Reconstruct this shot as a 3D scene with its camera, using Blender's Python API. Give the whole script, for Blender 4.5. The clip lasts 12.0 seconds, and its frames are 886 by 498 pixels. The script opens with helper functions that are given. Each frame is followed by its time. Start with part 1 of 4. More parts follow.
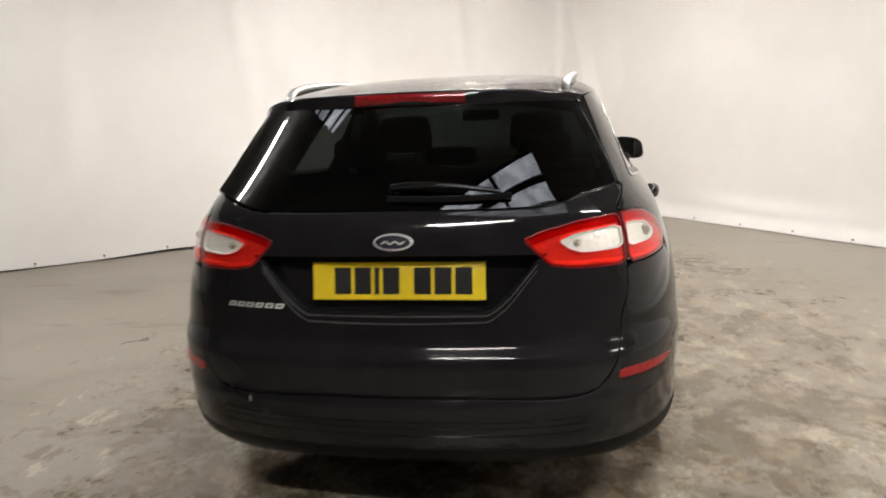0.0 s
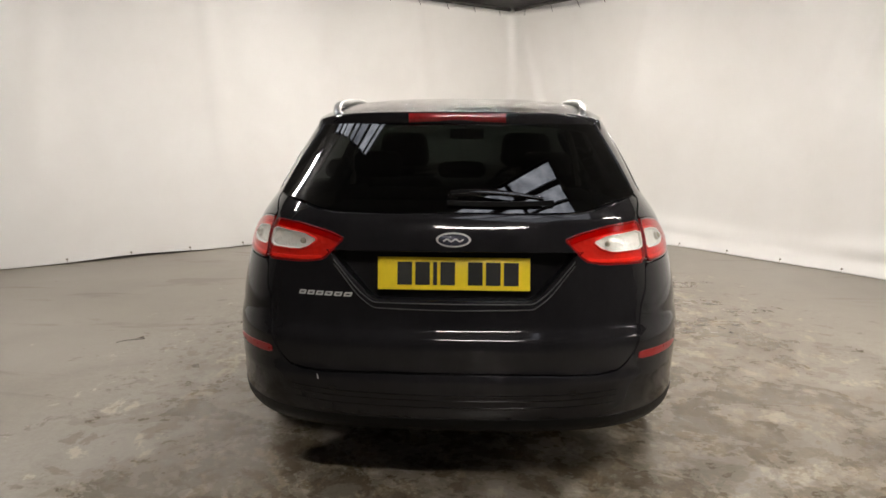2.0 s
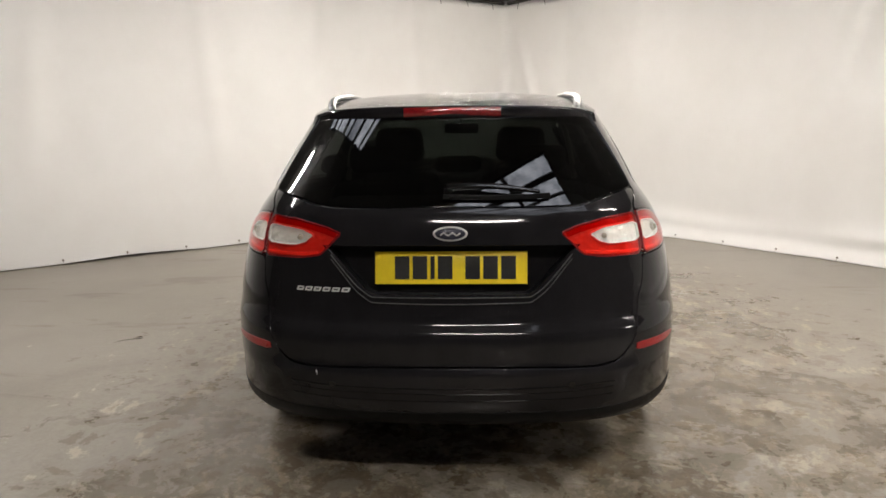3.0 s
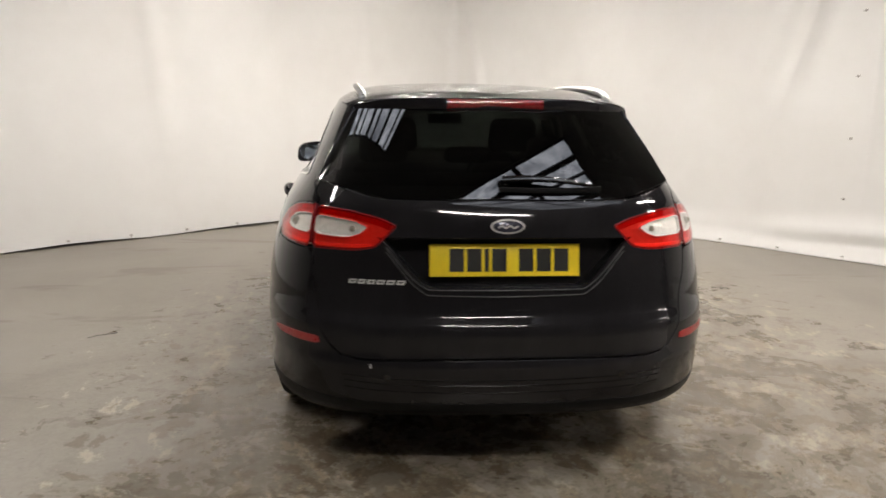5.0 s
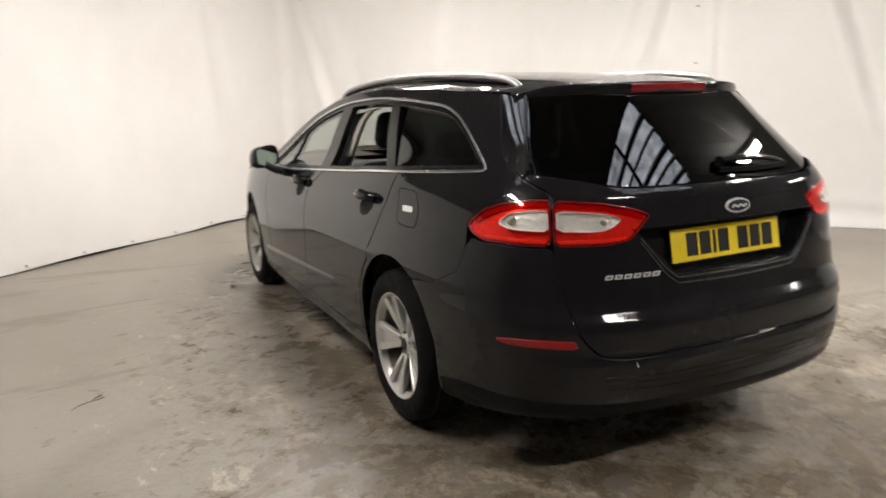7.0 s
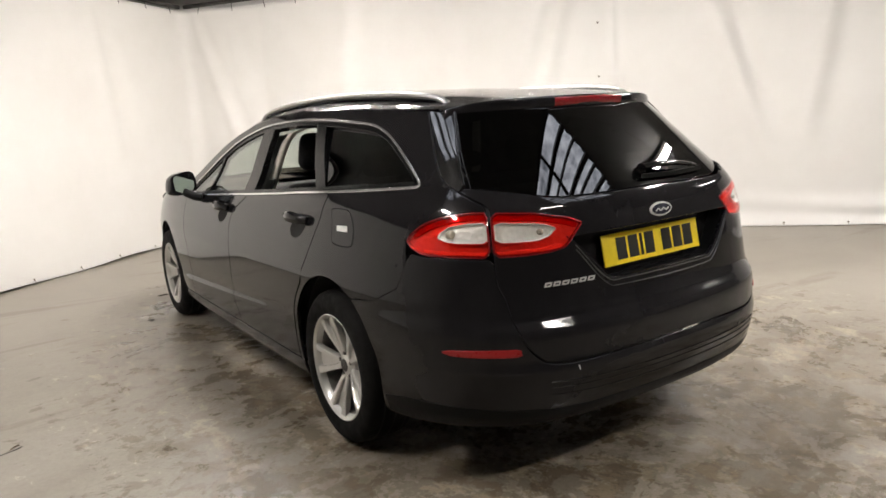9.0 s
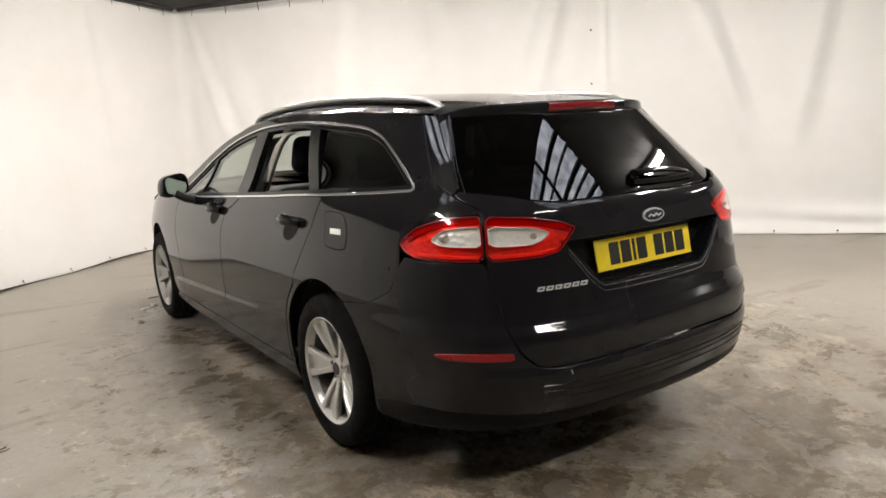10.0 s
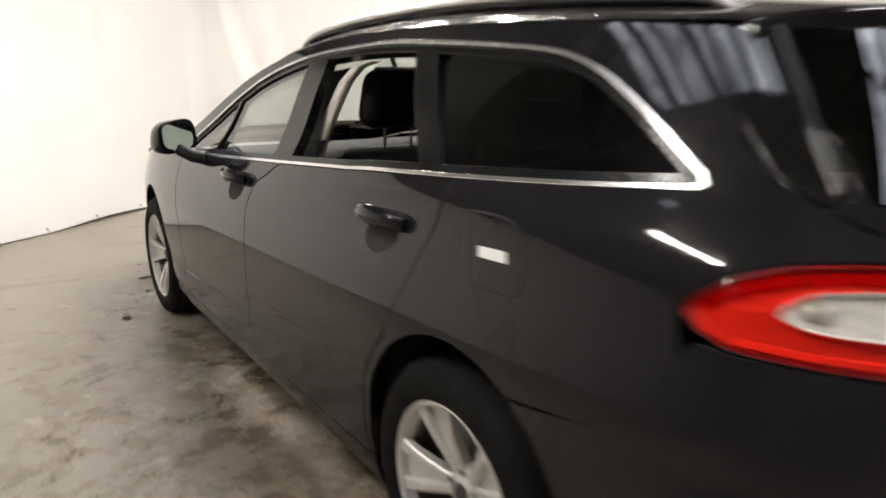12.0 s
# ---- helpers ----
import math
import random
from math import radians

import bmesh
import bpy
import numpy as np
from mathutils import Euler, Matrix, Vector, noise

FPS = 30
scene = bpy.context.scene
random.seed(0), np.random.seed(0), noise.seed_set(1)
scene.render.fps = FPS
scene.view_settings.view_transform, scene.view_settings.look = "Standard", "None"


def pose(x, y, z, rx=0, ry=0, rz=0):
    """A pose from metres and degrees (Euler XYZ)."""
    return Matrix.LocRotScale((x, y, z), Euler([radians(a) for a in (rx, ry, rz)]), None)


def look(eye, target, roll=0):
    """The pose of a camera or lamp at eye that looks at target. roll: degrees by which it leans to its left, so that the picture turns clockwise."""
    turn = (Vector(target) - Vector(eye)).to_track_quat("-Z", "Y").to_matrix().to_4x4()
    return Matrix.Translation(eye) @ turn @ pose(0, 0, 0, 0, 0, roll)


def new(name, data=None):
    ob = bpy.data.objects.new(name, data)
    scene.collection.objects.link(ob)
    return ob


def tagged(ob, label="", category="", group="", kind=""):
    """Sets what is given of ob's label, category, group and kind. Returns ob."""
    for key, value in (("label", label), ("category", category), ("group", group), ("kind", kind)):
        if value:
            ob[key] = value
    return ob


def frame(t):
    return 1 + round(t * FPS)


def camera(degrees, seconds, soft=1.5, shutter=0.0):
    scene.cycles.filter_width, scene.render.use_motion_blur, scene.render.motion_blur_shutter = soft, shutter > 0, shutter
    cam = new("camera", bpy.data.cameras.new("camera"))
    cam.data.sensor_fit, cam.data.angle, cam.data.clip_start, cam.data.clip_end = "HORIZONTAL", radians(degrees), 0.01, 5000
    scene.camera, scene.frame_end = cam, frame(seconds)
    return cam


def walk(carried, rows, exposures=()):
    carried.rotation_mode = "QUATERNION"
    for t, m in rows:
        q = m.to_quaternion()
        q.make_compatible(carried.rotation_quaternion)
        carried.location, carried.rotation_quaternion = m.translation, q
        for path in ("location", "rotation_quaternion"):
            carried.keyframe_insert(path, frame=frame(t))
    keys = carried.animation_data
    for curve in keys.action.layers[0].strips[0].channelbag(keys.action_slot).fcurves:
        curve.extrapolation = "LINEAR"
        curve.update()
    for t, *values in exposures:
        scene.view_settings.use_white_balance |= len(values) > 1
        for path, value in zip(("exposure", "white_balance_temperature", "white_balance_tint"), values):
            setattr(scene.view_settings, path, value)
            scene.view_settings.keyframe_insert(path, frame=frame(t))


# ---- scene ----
cam = camera(64.8, 12.0, 1.6, .8)
PATH = [
    (0, (0.451, -1.842, 1.32), (0.141, 0.096, 0.936), -2.2),
    (0.5, (0.263, -2.05, 1.334), (0.062, -0.104, 0.92), -1.8),
    (1, (0.124, -2.165, 1.333), (0.017, -0.201, 0.971), -0.5),
    (1.5, (0.091, -2.207, 1.322), (-0.007, -0.238, 0.984), 0.9),
    (2, (0.076, -2.218, 1.321), (-0.019, -0.249, 0.985), 0.2),
    (2.5, (0.076, -2.227, 1.318), (-0.015, -0.258, 0.978), -0.5),
    (4.5, (-0.028, -2.193, 1.316), (-0.073, -0.229, 0.938), -0.0),
    (5, (-0.404, -2.209, 1.332), (-0.244, -0.252, 0.949), 0.7),
    (5.5, (-0.798, -2.046, 1.316), (-0.451, -0.114, 0.931), 2.0),
    (6, (-1.291, -1.9, 1.308), (-0.71, -0.021, 0.94), 1.4),
    (6.5, (-1.643, -1.691, 1.291), (-0.95, 0.147, 0.914), -0.8),
    (7, (-1.944, -1.59, 1.313), (-1.078, 0.169, 0.919), -1.8),
    (7.5, (-2.015, -1.572, 1.311), (-1.01, 0.11, 0.911), -3.3),
    (9.5, (-2.033, -1.564, 1.315), (-0.939, 0.074, 0.968), -3.5),
    (10, (-2.037, -1.563, 1.308), (-0.931, 0.068, 0.967), -3.1),
    (10.5, (-1.999, -1.525, 1.309), (-0.897, 0.108, 0.964), -2.9),
    (11, (-1.783, -1.222, 1.276), (-0.724, 0.44, 0.931), -2.9),
    (11.5, (-1.709, -0.74, 1.245), (-0.677, 0.931, 0.868), 0.3),
    (12, (-1.683, -0.127, 1.261), (-0.596, 1.486, 0.796), -0.4),
]
walk(cam, [(t, look(eye, target, roll)) for t, eye, target, roll in PATH], [(0, -.04), (1, -.11), (2.5, -.20), (5.5, -.15), (7, .03), (7.5, .06), (9.5, .12), (10.5, .12), (11, .14), (12, .32)])

# ---- world, lights, exposure ----
world = bpy.data.worlds.new("world")
world.use_nodes = True
world.node_tree.nodes["Background"].inputs[0].default_value = (.55, .62, .75, 1)
world.node_tree.nodes["Background"].inputs[1].default_value = .03
scene.world = world
scene.view_settings.exposure = 0.0

# ---- the room's plan: two curtain walls meet in a corner ----
CORNER = Vector((.56, 8.21, 0))
ALONG_L = Vector((math.cos(radians(-139.8)), math.sin(radians(-139.8)), 0))
ALONG_R = Vector((math.cos(radians(-51.9)), math.sin(radians(-51.9)), 0))


def plan(l, r, z=0.0):
    """A place in the room: l metres along the left curtain, r metres along the right one, from their corner."""
    return CORNER + ALONG_L * l + ALONG_R * r + Vector((0, 0, z))


# ---- materials ----
def material(name):
    m = bpy.data.materials.new(name)
    m.use_nodes = True
    return m, m.node_tree.nodes, m.node_tree.links, m.node_tree.nodes["Principled BSDF"]


def node(nodes, kind, **inputs):
    n = nodes.new(kind)
    for k, v in inputs.items():
        n.inputs[k.replace("_", " ")].default_value = v
    return n


def noise_tex(nodes, links, scale, detail=4, rough=.55, stretch=(1, 1, 1), coords="Object", distortion=0.0):
    tc = nodes.new("ShaderNodeTexCoord")
    mp = node(nodes, "ShaderNodeMapping", Scale=stretch)
    links.new(tc.outputs[coords], mp.inputs["Vector"])
    n = node(nodes, "ShaderNodeTexNoise", Scale=scale, Detail=detail, Roughness=rough, Distortion=distortion)
    links.new(mp.outputs[0], n.inputs["Vector"])
    return n.outputs["Fac"]


def ramp(nodes, links, fac, *stops):
    r = nodes.new("ShaderNodeValToRGB")
    while len(r.color_ramp.elements) < len(stops):
        r.color_ramp.elements.new(.5)
    for e, (at, c) in zip(r.color_ramp.elements, stops):
        e.position, e.color = at, ((*c, 1) if len(c) == 3 else c)
    links.new(fac, r.inputs[0])
    return r.outputs[0]


def grey(v):
    return (v, v, v)


def mix(nodes, links, fac, a, b, mode="MIX"):
    m = nodes.new("ShaderNodeMix")
    m.data_type, m.blend_type = "RGBA", mode
    for sock, v in ((m.inputs[0], fac), (m.inputs[6], a), (m.inputs[7], b)):
        if isinstance(v, (int, float)):
            sock.default_value = v
        elif isinstance(v, tuple):
            sock.default_value = (*v, 1)
        else:
            links.new(v, sock)
    return m.outputs[2]


def bump(nodes, links, height, bsdf, strength=.2, distance=.002):
    b = node(nodes, "ShaderNodeBump", Strength=strength, Distance=distance)
    links.new(height, b.inputs["Height"])
    links.new(b.outputs[0], bsdf.inputs["Normal"])


def simple(name, color, rough=.5, metal=0.0, coat=0.0, spread=.25, scale=40, relief=0.0, **more):
    """A material with a little grain and uneven gloss."""
    m, n, l, b = material(name)
    f = noise_tex(n, l, scale)
    c = tuple(color)
    l.new(ramp(n, l, f, (.3, tuple(v * (1 - spread) for v in c)), (.7, tuple(min(1, v * (1 + spread)) for v in c))), b.inputs["Base Color"])
    g = noise_tex(n, l, scale * .2)
    l.new(ramp(n, l, g, (.3, grey(rough * .85)), (.7, grey(min(1, rough * 1.15)))), b.inputs["Roughness"])
    b.inputs["Metallic"].default_value = metal
    b.inputs["Coat Weight"].default_value = coat
    b.inputs["Coat Roughness"].default_value = .04
    if relief:
        bump(n, l, f, b, relief, .001)
    for k, v in more.items():
        b.inputs[k.replace("_", " ")].default_value = v
    return m


def glass(name, color, rough=0.0):
    m, n, l, b = material(name)
    n.remove(b)
    tr = n.new("ShaderNodeBsdfTransparent")
    tr.inputs[0].default_value = (*color, 1)
    gl = node(n, "ShaderNodeBsdfGlossy", Roughness=rough)
    gl.inputs[0].default_value = (1, 1, 1, 1)
    lw = node(n, "ShaderNodeLayerWeight", Blend=.5)
    power = n.new("ShaderNodeMath")
    power.operation = "POWER"
    l.new(lw.outputs["Facing"], power.inputs[0])
    power.inputs[1].default_value = 4.5
    gain = n.new("ShaderNodeMath")
    gain.operation = "MULTIPLY_ADD"
    l.new(power.outputs[0], gain.inputs[0])
    gain.inputs[1].default_value, gain.inputs[2].default_value = .93, .045
    mx = n.new("ShaderNodeMixShader")
    l.new(gain.outputs[0], mx.inputs[0])
    l.new(tr.outputs[0], mx.inputs[1])
    l.new(gl.outputs[0], mx.inputs[2])
    l.new(mx.outputs[0], n["Material Output"].inputs[0])
    return m


def emitter(name, color, strength):
    m, n, l, b = material(name)
    b.inputs["Base Color"].default_value = (.8, .8, .8, 1)
    b.inputs["Emission Color"].default_value = (*color, 1)
    b.inputs["Emission Strength"].default_value = strength
    return m


def scaled(n, l, a, k, b):
    """a * k + b for two value sockets."""
    m = n.new("ShaderNodeMath")
    m.operation = "MULTIPLY_ADD"
    l.new(a, m.inputs[0])
    m.inputs[1].default_value = k
    l.new(b, m.inputs[2])
    return m.outputs[0]


def concrete_material():
    """Power-floated concrete: smooth and pale, with ragged damp dirt, thickest in an ellipse round the car."""
    m, n, l, b = material("power-floated concrete")
    big = noise_tex(n, l, .5, 4, .55, distortion=.6)
    cloud = noise_tex(n, l, 1.3, 6, .58, (1, .7, 1), distortion=.8)
    rag = noise_tex(n, l, 1.9, 13, .68, distortion=.5)
    rag2 = noise_tex(n, l, 6.5, 12, .70, distortion=.3)
    flake = noise_tex(n, l, 15, 11, .72, distortion=.2)
    smear = noise_tex(n, l, 1.1, 9, .62, (.55, 2.4, 1), distortion=.7)
    fine = noise_tex(n, l, 60, 6, .7)
    grit = noise_tex(n, l, 240, 2)
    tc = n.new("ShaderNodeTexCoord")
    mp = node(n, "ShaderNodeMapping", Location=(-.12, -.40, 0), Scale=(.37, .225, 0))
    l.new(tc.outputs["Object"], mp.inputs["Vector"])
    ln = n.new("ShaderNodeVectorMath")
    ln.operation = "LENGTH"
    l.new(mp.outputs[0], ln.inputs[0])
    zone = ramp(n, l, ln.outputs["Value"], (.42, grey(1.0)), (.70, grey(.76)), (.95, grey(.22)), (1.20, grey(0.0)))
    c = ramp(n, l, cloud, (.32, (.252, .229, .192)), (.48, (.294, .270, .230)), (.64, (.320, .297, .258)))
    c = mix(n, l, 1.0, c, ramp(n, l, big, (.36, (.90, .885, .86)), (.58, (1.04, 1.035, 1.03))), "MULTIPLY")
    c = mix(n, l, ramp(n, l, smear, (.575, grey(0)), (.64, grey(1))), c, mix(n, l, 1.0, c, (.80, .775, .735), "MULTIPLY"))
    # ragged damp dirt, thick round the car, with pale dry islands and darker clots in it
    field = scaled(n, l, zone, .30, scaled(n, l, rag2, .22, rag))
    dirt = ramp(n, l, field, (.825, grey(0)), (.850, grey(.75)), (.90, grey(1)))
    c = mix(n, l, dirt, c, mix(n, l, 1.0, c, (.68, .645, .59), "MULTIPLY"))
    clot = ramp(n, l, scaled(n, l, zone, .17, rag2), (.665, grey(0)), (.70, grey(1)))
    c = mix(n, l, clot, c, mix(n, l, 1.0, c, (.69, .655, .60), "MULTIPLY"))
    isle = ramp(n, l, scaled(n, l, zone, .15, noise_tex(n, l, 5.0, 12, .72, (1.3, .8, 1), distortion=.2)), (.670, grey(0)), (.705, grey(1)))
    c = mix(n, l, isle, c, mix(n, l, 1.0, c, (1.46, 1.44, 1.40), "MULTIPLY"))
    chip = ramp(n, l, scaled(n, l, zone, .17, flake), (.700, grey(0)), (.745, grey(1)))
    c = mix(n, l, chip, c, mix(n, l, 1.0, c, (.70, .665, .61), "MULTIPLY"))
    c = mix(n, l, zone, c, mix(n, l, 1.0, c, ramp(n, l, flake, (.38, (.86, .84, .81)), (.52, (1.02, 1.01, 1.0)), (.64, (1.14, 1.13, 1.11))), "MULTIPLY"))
    c = mix(n, l, .35, c, ramp(n, l, fine, (.3, grey(.80)), (.62, grey(1.05))), "MULTIPLY")
    l.new(c, b.inputs["Base Color"])
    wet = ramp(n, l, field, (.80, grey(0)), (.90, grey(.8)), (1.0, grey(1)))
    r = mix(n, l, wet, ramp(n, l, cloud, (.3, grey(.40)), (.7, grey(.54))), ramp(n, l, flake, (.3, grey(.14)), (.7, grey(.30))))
    l.new(r, b.inputs["Roughness"])
    h = mix(n, l, .4, fine, grit)
    bump(n, l, h, b, .12, .002)
    return m


def curtain_material():
    m, n, l, b = material("white pvc curtain")
    f = noise_tex(n, l, .9, 5, .6)
    g = noise_tex(n, l, 6, 5, .6, (1, 1, .8))
    c = ramp(n, l, f, (.3, (.745, .73, .705)), (.7, (.80, .792, .772)))
    c = mix(n, l, .15, c, ramp(n, l, g, (.3, grey(.92)), (.6, grey(1.0))), "MULTIPLY")
    l.new(c, b.inputs["Base Color"])
    b.inputs["Roughness"].default_value = .55
    bump(n, l, noise_tex(n, l, 2.0, 3, .5, (1, 1, .45)), b, .10, .03)
    return m


def paint_material(name="black car paint", drops=False):
    m, n, l, b = material(name)
    dust = noise_tex(n, l, 4, 7, .68, (1, 1, .5))
    spots = noise_tex(n, l, 90, 4, .7)
    c = ramp(n, l, dust, (.35, (.0084, .0079, .0086)), (.80, (.0152, .0143, .0154)))
    l.new(c, b.inputs["Base Color"])
    # road film: the lower body is duller
    tc = n.new("ShaderNodeTexCoord")
    xyz = n.new("ShaderNodeSeparateXYZ")
    l.new(tc.outputs["Object"], xyz.inputs[0])
    film = ramp(n, l, xyz.outputs[2], (.22, grey(.07)), (.62, grey(.01)))
    gloss = ramp(n, l, mix(n, l, .4, dust, spots), (.35, grey(.03)), (.75, grey(.09)))
    l.new(mix(n, l, 1.0, gloss, film, "ADD"), b.inputs["Roughness"])
    b.inputs["IOR"].default_value = 1.34
    if drops:
        v = node(n, "ShaderNodeTexVoronoi", Scale=150)
        l.new(tc.outputs["Object"], v.inputs["Vector"])
        bead = ramp(n, l, v.outputs["Distance"], (.12, grey(1)), (.42, grey(0)))
        where = ramp(n, l, noise_tex(n, l, 9, 6, .7), (.46, grey(0)), (.60, grey(1)))
        bump(n, l, mix(n, l, 1.0, bead, where, "MULTIPLY"), b, .55, .0015)
    return m


def lamp_reflector(name, color, metal):
    """Faceted bright reflector behind a lamp lens."""
    m, n, l, b = material(name)
    b.inputs["Base Color"].default_value = (*color, 1)
    b.inputs["Metallic"].default_value = metal
    b.inputs["Roughness"].default_value = .24
    tc = n.new("ShaderNodeTexCoord")
    v = node(n, "ShaderNodeTexVoronoi", Scale=52)
    v.feature = "F1"
    l.new(tc.outputs["Object"], v.inputs["Vector"])
    bump(n, l, v.outputs["Distance"], b, .5, .006)
    return m


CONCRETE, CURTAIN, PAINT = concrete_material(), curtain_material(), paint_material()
ROOF_PAINT = paint_material("black roof paint with dried water drops", True)
GLOSS_BLACK = simple("gloss black trim", (.006, .006, .006), .05)
EDGE_GLINT = simple("satin edge with painted glint", (.055, .055, .055), .2)
PILLAR_BLACK = simple("satin black pillar film", (.006, .006, .006), .22, Specular_IOR_Level=.20)
SATIN_BLACK = simple("satin black plastic", (.005, .005, .005), .45, relief=.1, scale=300, Specular_IOR_Level=.10)
RUBBER = simple("tyre rubber", (.0065, .0062, .0060), .8, relief=.3, scale=120, Specular_IOR_Level=.12)
CHROME = simple("bright trim", (.80, .80, .79), .20, 1.0, spread=.03)
RAIL_ALU = simple("satin aluminium rail", (.50, .495, .485), .36, 1.0, spread=.02)
ALLOY = simple("silver painted alloy", (.64, .63, .60), .32, .35, .6, spread=.05, scale=15)
BARREL_SHADE = simple("alloy darkened for barrel shade", (.20, .19, .175), .5, .3, spread=.2, scale=25)
DISC = simple("brake disc steel", (.22, .21, .20), .4, 1.0)
DARK = simple("black void plastic", (.004, .004, .004), .8)
RED_LENS = simple("red lamp plastic", (.42, .008, .006), .08, 0, 1.0, spread=.12, scale=18)
RED_DIM = simple("dark red lamp plastic", (.17, .006, .008), .12, 0, .6, spread=.2, scale=60)
REFLECTOR_RED = simple("red reflector plastic", (.27, .005, .007), .3, 0, .0, spread=.1, scale=300)
BOWL_WHITE = simple("pale lamp rim plastic", (.70, .69, .65), .3, 0, .4, spread=.05)
AMBER = simple("pale bulb cap", (.34, .31, .25), .3, .2, .5)
PLATE_YELLOW = simple("yellow plate film", (.82, .62, .022), .35, 0, .3, spread=.04)
PLATE_INK = simple("black plate ink", (.012, .012, .012), .4)
WHITE_PAPER = simple("white sticker", (.78, .78, .76), .5, spread=.05)
TINT = glass("privacy glass", (.012, .014, .013))
TINT_REAR = glass("dark rear glass", (.020, .023, .021))
LENS_RED = glass("red lamp lens", (.93, .045, .028), .02)
LENS_CLEAR = glass("clear lamp lens", (.93, .92, .90), .02)
CLEAR = glass("door glass", (.60, .66, .62))
SEAT = simple("charcoal seat fabric", (.010, .010, .011), .9, relief=.3, scale=250)
TRIM_BEIGE = simple("pale pillar trim", (.62, .575, .505), .8, scale=120, relief=.1)
WALL_WHITENED = simple("wall board whitened to look lit", (.74, .73, .71), .6, spread=.12, scale=3)
CLADDING = simple("grey steel cladding", (.12, .118, .115), .55, spread=.12, scale=3)
STEEL_DARK = simple("dark painted steel", (.035, .032, .030), .5)
LAMP_SILVER = lamp_reflector("faceted silver reflector", (.96, .95, .90), .30)
LAMP_RED_BOWL = lamp_reflector("faceted red-lit reflector", (.95, .64, .56), .35)
LAMP_GLINT = simple("pale lamp highlight strip", (.95, .62, .50), .25, 0, .4, spread=.1, scale=150)
BRASS = simple("dull eyelet metal", (.30, .27, .22), .4, .9)
DRY_LEAF = simple("dry leaf", (.10, .065, .035), .8)
DIRT = simple("dark floor dirt", (.045, .038, .030), .9)
MIRROR = simple("mirror glass", (.85, .87, .88), .01, 1.0, spread=.01)
LIT_BOARD = simple("white of the lit-looking ceiling", (.74, .735, .72), .7, spread=.10, scale=2)
ROOF_STEEL = simple("grey ceiling board", (.12, .118, .115), .7, spread=.08, scale=2)


# ---- mesh helpers ----
def mesh_ob(name, verts, faces, mat, parent=None, label="", smooth=True, normals=None):
    me = bpy.data.meshes.new(name)
    me.from_pydata([tuple(map(float, v)) for v in verts], [], [tuple(map(int, f)) for f in faces])
    me.polygons.foreach_set("use_smooth", [smooth] * len(me.polygons))
    me.materials.append(mat)
    if normals is not None:
        me.normals_split_custom_set_from_vertices([tuple(map(float, v)) for v in normals])
    ob = new(name, me)
    if parent:
        ob.parent = parent
    return tagged(ob, label)


def part(name, bm, mat, parent=None, label="", smooth=True, angle=40):
    """Links a bmesh as one mesh object, under a thing where one is given."""
    bmesh.ops.recalc_face_normals(bm, faces=bm.faces)
    me = bpy.data.meshes.new(name)
    if smooth:
        for f in bm.faces:
            f.smooth = True
        for e in bm.edges:
            if len(e.link_faces) == 2 and e.calc_face_angle(0) > radians(angle):
                e.smooth = False
    bm.to_mesh(me)
    bm.free()
    me.materials.append(mat)
    ob = new(name, me)
    if parent:
        ob.parent = parent
    return tagged(ob, label)


def box_bm(x0, x1, y0, y1, z0, z1, r=.0, seg=2, m=None):
    bm = bmesh.new()
    bmesh.ops.create_cube(bm, size=1, matrix=Matrix.Translation(((x0 + x1) / 2, (y0 + y1) / 2, (z0 + z1) / 2)) @ Matrix.Diagonal((x1 - x0, y1 - y0, z1 - z0, 1)))
    if r:
        bmesh.ops.bevel(bm, geom=list(bm.edges), offset=r, segments=seg, profile=.5, affect="EDGES")
    if m is not None:
        bmesh.ops.transform(bm, matrix=m, verts=bm.verts)
    return bm


def tube_bm(path, radius, seg=10, closed_ends=True):
    """A bent round bar along a list of points; radius may be a function of 0..1."""
    bm = bmesh.new()
    rings = []
    pts = [Vector(p) for p in path]
    up = Vector((0, 0, 1))
    for i, p in enumerate(pts):
        d = (pts[min(i + 1, len(pts) - 1)] - pts[max(i - 1, 0)]).normalized()
        u = d.cross(up)
        if u.length < 1e-3:
            u = d.cross(Vector((1, 0, 0)))
        u.normalize()
        v = u.cross(d)
        r = radius(i / (len(pts) - 1)) if callable(radius) else radius
        ru, rv = r if isinstance(r, tuple) else (r, r)
        rings.append([bm.verts.new(p + u * ru * math.cos(k * 2 * math.pi / seg) + v * rv * math.sin(k * 2 * math.pi / seg)) for k in range(seg)])
    for a, b in zip(rings, rings[1:]):
        for k in range(seg):
            bm.faces.new((a[k], a[(k + 1) % seg], b[(k + 1) % seg], b[k]))
    if closed_ends:
        bm.faces.new(rings[0][::-1])
        bm.faces.new(rings[-1])
    return bm


def lathe_bm(profile, seg=48, axis="x", m=None):
    """Turns (radius, along) pairs round an axis."""
    bm = bmesh.new()
    rings = []
    for r, h in profile:
        rings.append([bm.verts.new((h, r * math.cos(k * 2 * math.pi / seg), r * math.sin(k * 2 * math.pi / seg))) for k in range(seg)])
    for a, b in zip(rings, rings[1:]):
        for k in range(seg):
            bm.faces.new((a[k], a[(k + 1) % seg], b[(k + 1) % seg], b[k]))
    if m is not None:
        bmesh.ops.transform(bm, matrix=m, verts=bm.verts)
    return bm


